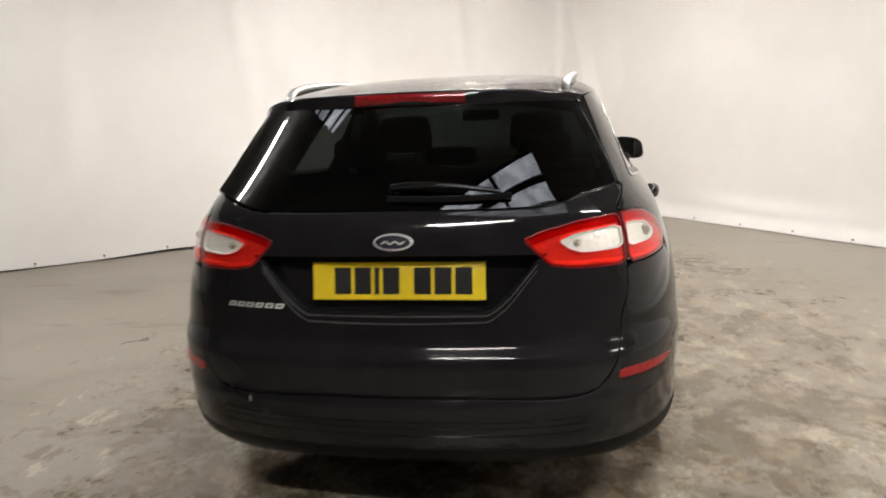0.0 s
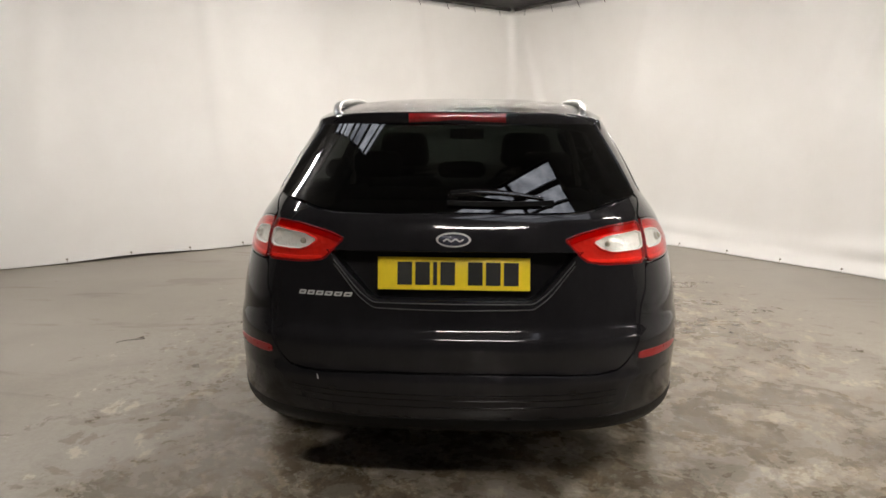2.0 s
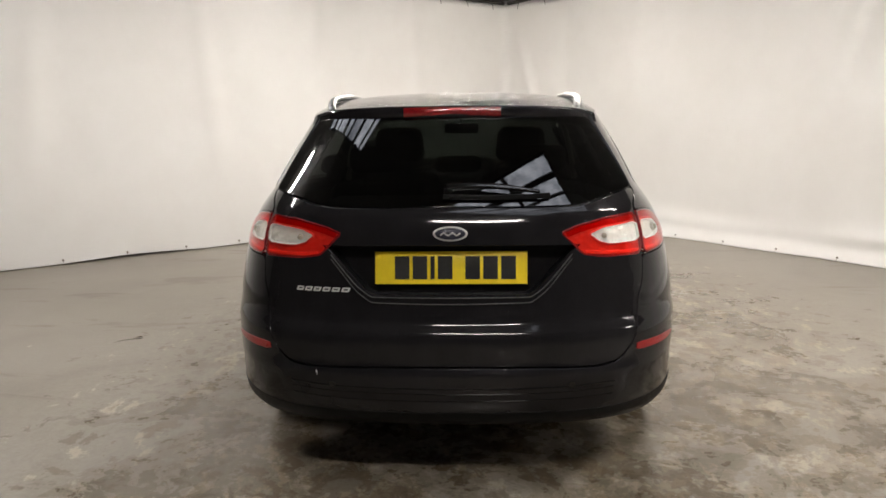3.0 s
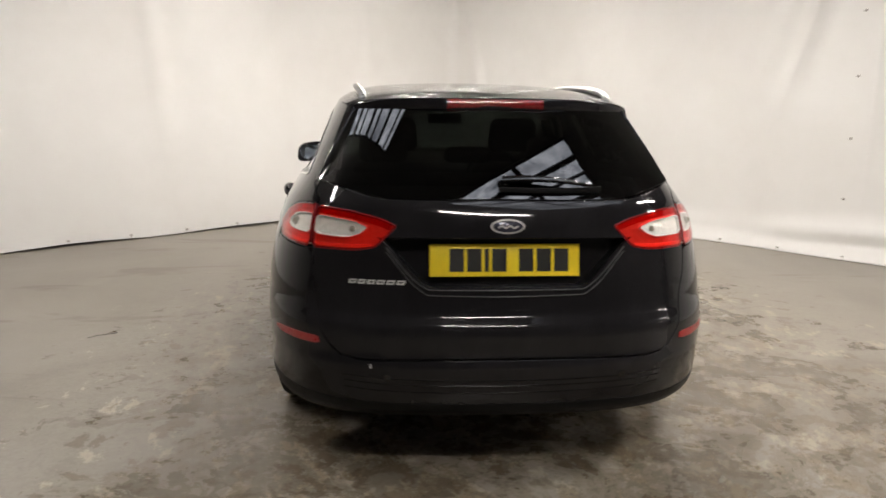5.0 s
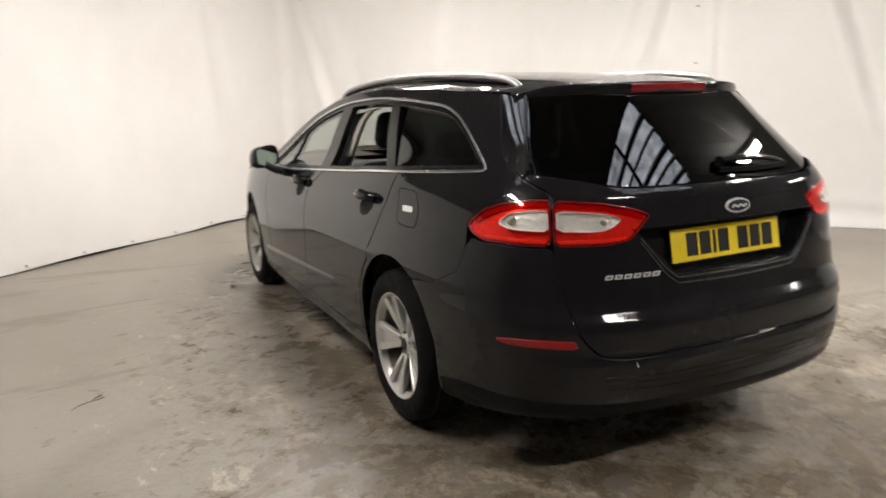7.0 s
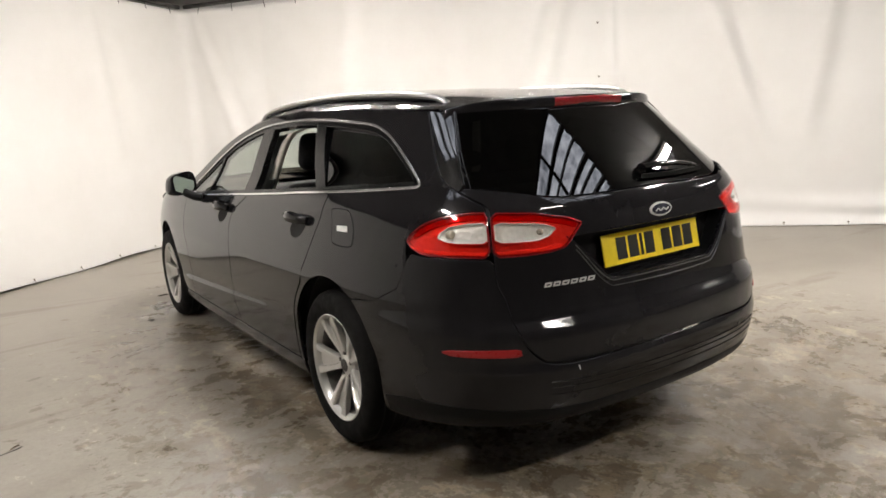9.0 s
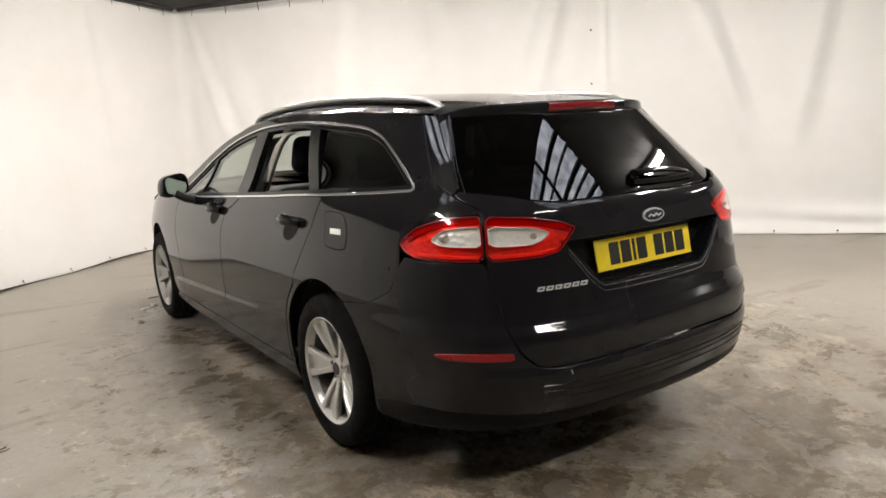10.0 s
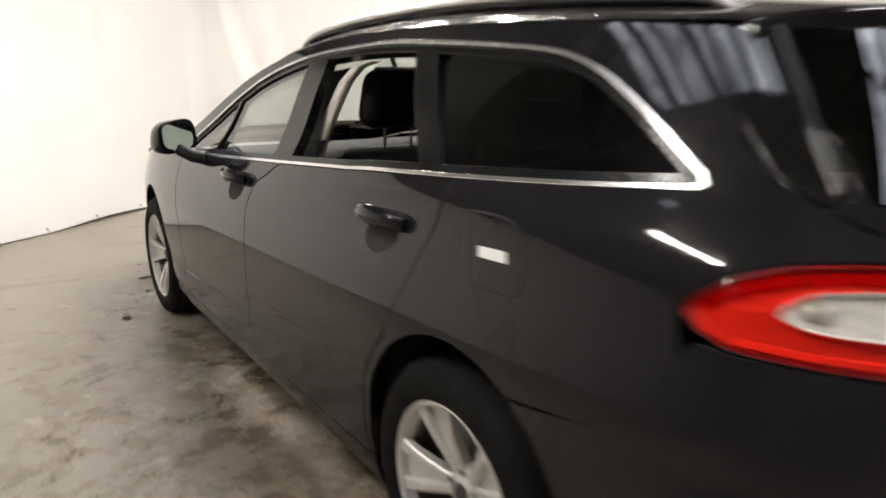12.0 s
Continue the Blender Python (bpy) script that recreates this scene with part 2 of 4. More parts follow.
def join_bm(*bms):
    out = bmesh.new()
    for b in bms:
        me = bpy.data.meshes.new("tmp")
        b.to_mesh(me)
        b.free()
        out.from_mesh(me)
        bpy.data.meshes.remove(me)
    return out


# ---- floor, curtains, shed ----
def floor():
    v = [plan(l, r) for l, r in ((-1.5, -1.5), (15, -1.5), (15, 15), (-1.5, 15))]
    bm = bmesh.new()
    bm.faces.new([bm.verts.new(p) for p in v])
    bm.normal_update()
    if bm.faces[:][0].normal.z < 0:
        bmesh.ops.reverse_faces(bm, faces=bm.faces)
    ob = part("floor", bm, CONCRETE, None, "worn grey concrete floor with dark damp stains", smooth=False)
    return tagged(ob, category="floor", kind="structure")


CURTAIN_TOP = 2.96
FILLET = .16
# creases: along at the top, along at the foot, their heights, width, depth (right of the corner positive)
CREASES = [(4.78, 4.22, 2.9, 1.3, .10, .030), (5.00, 4.56, 2.9, 1.2, .075, .046), (6.25, 7.08, 2.9, .6, .085, .060), (6.44, 6.96, 2.8, .9, .07, .038), (5.43, 5.45, 2.8, .0, .03, .018),
           (.10, .72, 2.9, .7, .06, .040), (.55, .95, 2.8, 1.2, .08, .010), (2.30, 2.05, 2.8, 1.4, .12, .026), (3.40, 3.75, 2.8, .5, .12, .026), (7.7, 7.3, 2.8, .6, .09, .045), (8.6, 8.9, 2.8, .9, .10, .040),
           (-1.6, -1.4, 2.8, .7, .10, .020), (-3.0, -3.15, 2.8, 1.2, .12, .018), (-4.4, -4.2, 2.8, .6, .10, .022), (-5.9, -6.1, 2.8, .4, .12, .020), (-7.6, -7.4, 2.8, .8, .1, .024)]


def fold(s, z):
    """How far the hanging sheet stands out from its line; s runs from the corner, right positive."""
    t = np.clip(z / CURTAIN_TOP, 0, 1)
    k = np.where(s > 0, 1.0, .62)
    d = .014 * np.sin(s * 1.35 + .6 + .5 * np.sin(z * 1.1)) + .006 * np.sin(s * 3.9 + .9 * z) * np.sin(s * .7)
    d = d * k + .0035 * np.sin(s * 9.0 - 1.7 * z) * t * k
    for a, b, z1, z0, w, dep in CREASES:
        u = np.clip((z - z0) / (z1 - z0), -.2, 1.2)
        c = b + (a - b) * u
        fade = np.clip(u * 3, 0, 1) * np.clip((1.25 - u) * 3, 0, 1)
        ww = w * (1.5 - .6 * np.clip(u, 0, 1))
        d = d + dep * (np.exp(-((s - c) / ww) ** 2) - .7 * np.exp(-((s - c - 1.8 * ww) / (1.4 * ww)) ** 2)) * fade
    # the right sheet drags on the floor, its foot pushed into the room
    d = d - np.where(s > 0, .15, .0) * np.clip(np.abs(s) / 1.0, 0, 1) * (1 - np.exp(-(z / .06) ** 1.5)) * (1 + .25 * np.sin(s * 2.3))
    d = d + np.where(s > 1.5, .065, .0) * np.clip((s - 1.5) / 2, 0, 1) * np.exp(-((z - .22 - .05 * np.sin(s * 1.3)) / .10) ** 2) * (.8 + .45 * np.sin(s * 2.4 + .8))
    low = np.exp(-(z / .09) ** 2)
    return d * (1 - .6 * low) + low * .010 * np.sin(s * 5.2)


def curtain_point(s, z):
    s, z = np.broadcast_arrays(np.asarray(s, float), np.asarray(z, float))
    l = np.abs(s) + FILLET * .2929
    g = FILLET - np.sqrt(np.maximum(0, FILLET ** 2 - np.maximum(0, FILLET - l) ** 2))
    g = g + fold(s, z) * np.clip((np.abs(s) - .05) / .5, 0, 1)
    right = (s > 0)[..., None]
    al, ar = np.array(ALONG_L), np.array(ALONG_R)
    p = np.array(CORNER) + l[..., None] * np.where(right, ar, al) + g[..., None] * np.where(right, al, ar)
    p[..., 2] = z + np.where(s < 0, .012, .0) * np.exp(-z / .05) * (1 + np.sin(s * 3.3))
    return p


def curtain_sheet():
    S, Z = np.meshgrid(np.linspace(-11.6, 11.6, 760), .006 + (CURTAIN_TOP - .006) * np.linspace(0, 1, 84) ** 1.25, indexing="ij")
    idx = np.arange(S.size).reshape(S.shape)
    f = np.stack([idx[:-1, :-1], idx[1:, :-1], idx[1:, 1:], idx[:-1, 1:]], -1).reshape(-1, 4)
    ob = mesh_ob("curtain", curtain_point(S, Z).reshape(-1, 3), f, CURTAIN)
    sol = ob.modifiers.new("thickness", "SOLIDIFY")
    sol.thickness, sol.offset = .003, 0
    return tagged(ob, "creased white sheet curtain hung round two sides of the bay", "curtain")


floor()
curtain = curtain_sheet()


def wall(name, l0, r0, l1, r1, h, mat, label):
    a, b = plan(l0, r0), plan(l1, r1)
    d = (b - a).normalized()
    n = Vector((d.y, -d.x, 0)) * .1
    bm = bmesh.new()
    low = [bm.verts.new(p) for p in (a - n, b - n, b + n, a + n)]
    top = [bm.verts.new(v.co + Vector((0, 0, h))) for v in low]
    bm.faces.new(low), bm.faces.new(top)
    for i in range(4):
        bm.faces.new((low[i], low[(i + 1) % 4], top[(i + 1) % 4], top[i]))
    return tagged(part(name, bm, mat, None, label, smooth=False), category="wall", kind="structure")


SHED_H = 3.14
# Whiter than the other walls, to brighten the strip over the curtain.
wall("wall_left", -.9, -.7, 14.2, -.7, SHED_H, WALL_WHITENED, "shed wall behind the curtain, whitened to brighten the strip above it")
wall("wall_right", -.7, -.9, -.7, 14.2, SHED_H, WALL_WHITENED, "shed wall behind the curtain, whitened to brighten the strip above it")
wall("wall_back", 14, -.6, 14, 14.2, SHED_H, CLADDING, "grey steel-clad shed wall")
wall("wall_side", -.6, 14, 14.2, 14, SHED_H, CLADDING, "grey steel-clad shed wall")
# ---- the car's skin: rings round the body, one for each height ----
LIFT_CREASE = .345
YW, YF = 1.6, 2.6          # the rear curve ends at YW, the front one begins at YF


def curve(*pts):
    """A smooth curve through a few (t, value) pairs, without overshoot."""
    t, v = np.array([p[0] for p in pts], float), np.array([p[1] for p in pts], float)
    h, d = np.diff(t), np.diff(v) / np.diff(t)
    m = np.zeros(len(t))
    for i in range(1, len(t) - 1):
        if d[i - 1] * d[i] > 0:
            w1, w2 = 2 * h[i] + h[i - 1], h[i] + 2 * h[i - 1]
            m[i] = (w1 + w2) / (w1 / d[i - 1] + w2 / d[i])
    m[0], m[-1] = d[0], d[-1]

    def at(x):
        x = np.asarray(x, float)
        i = np.clip(np.searchsorted(t, x) - 1, 0, len(t) - 2)
        s = (x - t[i]) / h[i]
        lo, hi = s < 0, s > 1
        sc = np.clip(s, 0, 1)
        r = ((1 + 2 * sc) * (1 - sc) ** 2 * v[i] + sc * (1 - sc) ** 2 * h[i] * m[i]
             + sc * sc * (3 - 2 * sc) * v[i + 1] + sc * sc * (sc - 1) * h[i] * m[i + 1])
        return r + np.where(lo, s * h[i] * m[i], 0) + np.where(hi, (s - 1) * h[i] * m[i + 1], 0)
    return at


REAR = curve((.17, .24), (.215, .15), (.255, .085), (.30, .036), (.38, .010), (.455, .0), (.50, .010), (.56, .011), (.588, .014), (.642, .045), (.66, .049),
             (.80, .062), (.94, .078), (.99, .097), (1.03, .13), (1.10, .195), (1.20, .285), (1.33, .405), (1.40, .475))
WIDE = curve((.14, .83), (.20, .884), (.28, .897), (.33, .901), (.42, .908), (.53, .918), (.66, .918), (.78, .902),
             (.90, .867), (.97, .843), (1.02, .815), (1.06, .790), (1.20, .722), (1.335, .652), (1.42, .602))
EXP_P = curve((.2, 3.2), (.6, 3.2), (.9, 3.0), (1.07, 2.4), (1.4, 2.5))
BOW = curve((.2, .14), (.95, .14), (1.05, .07), (1.4, .07))
EXP_Q = curve((.2, 5.2), (.5, 6.0), (.77, 6.0), (.94, 6.4), (1.07, 6.4), (1.3, 5.4), (1.4, 5.0))
FLARE = curve((.17, .010), (.22, .016), (.28, .025), (.36, .020), (.45, .009), (.53, .010), (.59, .009), (.66, .005), (.80, .003), (1.0, .0))   # the rear corners stand out
NOSE = curve((.15, 4.70), (.35, 4.84), (.6, 4.867), (.8, 4.78), (1.0, 4.70), (1.4, 4.6))


def arc_table(x, y):
    return np.concatenate([[0], np.cumsum(np.hypot(np.diff(x), np.diff(y)))])


TH = np.linspace(0, math.pi / 2, 4001)
ARC_R = arc_table(.89 * np.sin(TH) ** (2 / 4.4), 1.53 * (1 - np.cos(TH) ** (2 / 3.1)))
ARC_F = arc_table(.89 * np.cos(TH) ** (2 / 4.5), 2.2 * np.sin(TH) ** (2 / 4.0))
A1 = float(ARC_R[-1])
A2 = A1 + YF - YW


def skin(a, z):
    """The point of the skin at a along the ring (0: middle of the rear, past A1: metres along the side) and height z."""
    a, z = np.broadcast_arrays(np.asarray(a, float), np.asarray(z, float))
    sg, b = np.sign(a), np.abs(a)
    w, yr, p, q, yn = WIDE(z), REAR(z), EXP_P(z), EXP_Q(z), NOSE(z)
    th = np.interp(b, ARC_R, TH)
    x = w * np.sin(th) ** (2 / q)
    y = YW - (YW - yr) * np.cos(th) ** (2 / p) + BOW(z) * x * x * np.cos(th) ** 2
    y = np.where(b > A1, YW + b - A1, y)
    x = x + np.clip(FLARE(z), 0, .03) * np.exp(-((y - .42) / .30) ** 2)
    # a crease low along the doors, climbing to the rear
    along = np.clip((b - A1 + YW - 1.45) / .35, 0, 1) * np.clip((3.55 - (b - A1 + YW)) / .25, 0, 1)
    over = z - LIFT_CREASE - (3.35 - (b - A1 + YW)) * .056
    x = x + along * .011 * np.where(over < 0, np.exp(-(over / .11) ** 2), (1 - np.clip(over / .046, 0, 1) ** 2 * (3 - 2 * np.clip(over / .046, 0, 1))))
    f = np.interp(b - A2, ARC_F, TH)
    x = np.where(b > A2, w * np.cos(f) ** (2 / 4.5) + (x - w), x)
    y = np.where(b > A2, YF + (yn - YF) * np.sin(f) ** (2 / 4.0), y)
    return np.stack([-sg * x, y, z], -1)


def skin_normal(a, z):
    e = 1e-3
    du = skin(a + e, z) - skin(a - e, z)
    dv = skin(a, z + e) - skin(a, z - e)
    n = np.cross(dv, du)
    return n / np.maximum(np.linalg.norm(n, axis=-1, keepdims=True), 1e-9)


def a_of_x(x, z):
    """Where the ring at height z passes x, across the rear."""
    r = np.clip(abs(x) / float(WIDE(z)), 0, 1)
    return -math.copysign(float(np.interp(math.asin(r ** (float(EXP_Q(z)) / 2)), TH, ARC_R)), x)


def a_of_y(y, z):
    """Where the ring at height z passes y, on the car's left side (a > 0)."""
    if y > YF:
        return A2 + float(np.interp(math.asin(min(1, (y - YF) / (float(NOSE(z)) - YF)) ** 2.0), TH, ARC_F))
    if y > YW:
        return A1 + y - YW
    ys = skin(ARC_R[::20], z)[:, 1]
    return float(np.interp(y, ys, ARC_R[::20]))


from mathutils.geometry import delaunay_2d_cdt as delaunay


# ---- panels cut from the skin ----
def at_y(y, z):
    return (a_of_y(y, z), z)


def dense(loop, step=.02, closed=True):
    out = []
    n = len(loop)
    for i in range(n if closed else n - 1):
        p, q = np.array(loop[i]), np.array(loop[(i + 1) % n])
        k = max(1, int(np.linalg.norm(q - p) / step))
        out += [tuple(p + (q - p) * j / k) for j in range(k)]
    if not closed:
        out.append(tuple(loop[-1]))
    return out


def rounded(loop, times=2, cut=.25, closed=True):
    """Cuts the corners of an outline off, again and again."""
    for _ in range(times):
        out = [] if closed else [loop[0]]
        n = len(loop)
        for i in range(n if closed else n - 1):
            p, q = np.array(loop[i]), np.array(loop[(i + 1) % n])
            out += [tuple(p + (q - p) * cut), tuple(p + (q - p) * (1 - cut))]
        loop = out if closed else out + [loop[-1]]
    return loop


def flow(pts, k=6):
    """A smooth open line through the points."""
    t = np.concatenate([[0], np.cumsum([math.dist(a, b) for a, b in zip(pts, pts[1:])])])
    c = [curve(*zip(t, [p[i] for p in pts])) for i in (0, 1)]
    u = np.concatenate([np.linspace(a, b, k, endpoint=False) for a, b in zip(t, t[1:])] + [[t[-1]]])
    return list(zip(c[0](u).tolist(), c[1](u).tolist()))


def area(loop):
    a = np.array(loop)
    b = np.roll(a, -1, 0)
    return .5 * float(np.sum(a[:, 0] * b[:, 1] - b[:, 0] * a[:, 1]))


def ccw(loop):
    return list(loop) if area(loop) > 0 else list(loop)[::-1]


def inset(loop, d):
    """The outline moved inwards by d (outwards if negative)."""
    a = np.array(ccw(loop))
    e0, e1 = a - np.roll(a, 1, 0), np.roll(a, -1, 0) - a
    e0 /= np.linalg.norm(e0, axis=1)[:, None] + 1e-12
    e1 /= np.linalg.norm(e1, axis=1)[:, None] + 1e-12
    n0, n1 = np.stack([-e0[:, 1], e0[:, 0]], 1), np.stack([-e1[:, 1], e1[:, 0]], 1)
    n = n0 + n1
    n /= np.maximum((n * n0).sum(1) * 1.0, .5)[:, None]
    return [tuple(p) for p in a + n * d]


def clip(loop, p, q):
    """Keeps the part of an outline to the left of the line from p to q."""
    out = []
    side = lambda v: (q[0] - p[0]) * (v[1] - p[1]) - (q[1] - p[1]) * (v[0] - p[0])
    for a, b in zip(loop, loop[1:] + loop[:1]):
        sa, sb = side(a), side(b)
        if sa >= 0:
            out.append(a)
        if sa * sb < 0:
            k = sa / (sa - sb)
            out.append((a[0] + (b[0] - a[0]) * k, a[1] + (b[1] - a[1]) * k))
    return out


def inside(pts, loop):
    x, y = pts[:, 0], pts[:, 1]
    hit = np.zeros(len(pts), bool)
    a = np.array(loop)
    b = np.roll(a, -1, 0)
    for (x0, y0), (x1, y1) in zip(a, b):
        if y0 != y1:
            hit ^= ((y0 > y) != (y1 > y)) & (x < (x1 - x0) * (y - y0) / (y1 - y0) + x0)
    return hit


def mirror(loop):
    return [(-s, z) for s, z in loop]


def patch(name, outer, mat, parent, holes=(), off=0.0, depth=.012, edge=.0025, step=.03, label="", surface=None, normal=None, dome=0.0):
    """A sheet of the skin inside an outline in (s, z), with rolled edges turned inwards round it and round its holes."""
    surface, normal = surface or skin, normal or skin_normal
    loops = [dense(ccw(outer), step * .7)] + [dense(ccw(h)[::-1], step * .7) for h in holes]
    verts, edges = [], []
    for lp in loops:
        k = len(verts)
        verts += lp
        edges += [(k + i, k + (i + 1) % len(lp)) for i in range(len(lp))]
    o = np.array(loops[0])
    lo, hi = o.min(0), o.max(0)
    gs, gz = np.meshgrid(np.arange(lo[0] + step / 2, hi[0], step), np.arange(lo[1] + step / 3, hi[1], step * .6))
    g = np.stack([gs.ravel(), gz.ravel()], 1)
    keep = inside(g, loops[0])
    for lp in loops[1:]:
        keep &= ~inside(g, lp)
    rim = np.array(verts)
    g = g[keep]
    if len(g):
        far = np.min(((g[:, None] - rim[None]) ** 2).sum(-1), 1) > (step * .35) ** 2
        g = g[far]
    verts = verts + [tuple(p) for p in g]
    from_cdt = delaunay([Vector(v) for v in verts], edges, [], 0, 1e-7)
    pts = np.array([tuple(v) for v in from_cdt[0]])
    tri = np.array([tuple(f) for f in from_cdt[2] if len(f) == 3])
    mid = pts[tri].mean(1)
    ok = inside(mid, loops[0])
    for lp in loops[1:]:
        ok &= ~inside(mid, lp)
    tri = tri[ok][:, ::-1]
    n = normal(pts[:, 0], pts[:, 1])
    rise = np.full(len(pts), off)
    if dome:
        d2 = np.sqrt(np.min(((pts[:, None] - rim[None]) ** 2).sum(-1), 1))
        rise = rise + dome * (1 - np.exp(-d2 / .02))
    P = surface(pts[:, 0], pts[:, 1]) + n * rise[:, None]
    V, N, F = [P], [n], [tri]
    base = len(P)
    for lp in loops:
        a = np.array(lp)
        q = surface(a[:, 0], a[:, 1])
        m = normal(a[:, 0], a[:, 1])
        q = q + m * off
        t = np.roll(q, -1, 0) - np.roll(q, 1, 0)
        t /= np.linalg.norm(t, axis=1)[:, None] + 1e-12
        out = np.cross(m, t)
        rows = [(q, m), (q + out * edge * .7 - m * edge * .3, (m + out) * .7071), (q + out * edge - m * edge, out), (q + out * edge - m * (edge + depth), out)]
        c = len(lp)
        for j, (rv, rn) in enumerate(rows):
            V.append(rv)
            N.append(rn)
        i = np.arange(c)
        k = (i + 1) % c
        for j in range(len(rows) - 1):
            b0, b1 = base + j * c, base + (j + 1) * c
            F.append(np.stack([b0 + i, b1 + i, b1 + k], 1)[:, ::-1])
            F.append(np.stack([b0 + i, b1 + k, b0 + k], 1)[:, ::-1])
        base += c * len(rows)
    V, N, F = np.concatenate(V), np.concatenate(N), np.concatenate(F)
    N /= np.linalg.norm(N, axis=1)[:, None] + 1e-12
    return mesh_ob(name, V, F, mat, parent, label, normals=N)


def both(name, outer, mat, parent, holes=(), label="", **kw):
    """The same panel on the car's left and right."""
    return (patch(name, outer, mat, parent, holes, label=label, **kw),
            patch(name, mirror(outer), mat, parent, [mirror(h) for h in holes], label=label, **kw))


def strip(name, line, width, mat, parent, off=.003, depth=.008, sides=(1, -1), label="", **kw):
    """A narrow trim along an open line of the skin."""
    a = np.array(line)
    t = np.gradient(a, axis=0)
    t /= np.linalg.norm(t, axis=1)[:, None] + 1e-12
    n = np.stack([-t[:, 1], t[:, 0]], 1) * width / 2
    loop = [tuple(p) for p in a + n] + [tuple(p) for p in (a - n)[::-1]]
    obs = []
    for sg in sides:
        obs.append(patch(name, loop if sg > 0 else mirror(loop), mat, parent, off=off, depth=depth, edge=.002, step=.03, label=label, **kw))
    return obs


# ---- outlines of the car's panels ----
ARCH_R, ARCH_F, ARCH_Z, ARCH = 1.020, 3.870, .345, .360
LIFT = .026          # how far the body stands over its own drawing, on its springs
DLO_LOW = [(.572, 1.0625), (.61, 1.060), (.80, 1.048), (1.13, 1.030), (1.56, 1.008), (2.08, .980), (2.60, .955), (3.25, .925)]
DLO_TOP = [(3.25, .935), (3.00, 1.075), (2.72, 1.205), (2.43, 1.292), (2.10, 1.338), (1.73, 1.350), (1.45, 1.340), (1.15, 1.318), (.985, 1.300), (.87, 1.266),
           (.76, 1.210), (.655, 1.144), (.602, 1.108), (.568, 1.083), (.559, 1.071)]
RAILLINE = curve((.60, 1.328), (.652, 1.335), (.90, 1.352), (1.15, 1.366), (1.45, 1.376), (1.75, 1.383), (2.10, 1.372), (2.42, 1.338))
PILLAR_A = [(2.42, 1.338), (2.75, 1.253), (3.05, 1.128), (3.42, .955)]
GATE_EDGE = [(0, .492), (.105, .491), (.36, .486), (.45, .495), (.503, .530), (.543, .587), (.565, .70), (.598, .76), (.612, .842),
             (.620, .92), (.630, .992), (.722, 1.043), (.798, 1.097), (.822, 1.173), (.854, 1.335)]
LAMP_IN = rounded([(.258, .934), (.32, .957), (.455, .981), (.625, .989), (.613, .842), (.41, .846), (.335, .858)], 1, .12)
LAMP_OUT = rounded([(.636, .989), (.70, .989), (.80, .978), (.905, .950), (.975, .912), (.992, .890), (.965, .866), (.905, .846), (.76, .843), (.621, .842)], 1, .15)
CLEAR_IN = rounded([(.368, .926), (.432, .946), (.613, .957), (.606, .891), (.448, .889), (.40, .902)], 1, .15)
CLEAR_OUT = rounded([(.640, .956), (.70, .955), (.782, .945), (.832, .920), (.838, .905), (.80, .893), (.756, .890), (.633, .890)], 1, .15)
RECESS = [(.330, .893), (.298, .868), (.186, .742), (.160, .727), (-.160, .727), (-.186, .742), (-.298, .868), (-.330, .893), (0, .897)]
GLASS_LOW = [(0, 1.019), (.135, 1.017), (.30, 1.018), (.40, 1.027), (.50, 1.044), (.62, 1.058), (.716, 1.066)]


def arch_points(yc, a0, a1, n=24, r=None):
    """Points round a wheel opening, from angle a0 to a1 (0: ahead, 90: up)."""
    r = r or ARCH
    return [at_y(yc + r * math.cos(radians(a)), ARCH_Z + r * math.sin(radians(a))) for a in np.linspace(a0, a1, n)]


dlo_low = flow([at_y(*p) for p in DLO_LOW])
dlo_top = flow([at_y(*p) for p in DLO_TOP])
DLO = dense(ccw(rounded(dlo_low + dlo_top, 1, .2)), .02)
gate_edge = flow(GATE_EDGE, 5)
GATE_SPLIT = next(i for i, p in enumerate(gate_edge) if p[1] > .841)

car = new("estate_car")
car.location.z = LIFT
tagged(car, "black estate car with tinted rear windows and silver roof rails", "car")


def pane(s, z):
    """The rear window: a gently bowed sheet of its own."""
    p = np.array(skin(s, z))
    x, u = p[..., 0], p[..., 2] - 1.15
    p[..., 1] = .239 + .933 * u + .435 * u * u + (.163 + .28 * u) * x * x + (.859 + 2.5 * u) * x ** 4
    return p


def pane_normal(s, z):
    p = pane(s, z)
    x, u = p[..., 0], p[..., 2] - 1.15
    dx = 2 * (.163 + .28 * u) * x + 4 * (.859 + 2.5 * u) * x ** 3
    dz = .933 + .87 * u + .28 * x * x + 2.5 * x ** 4
    n = np.stack([dx, -np.ones_like(dx), dz], -1)
    return n / np.linalg.norm(n, axis=-1, keepdims=True)


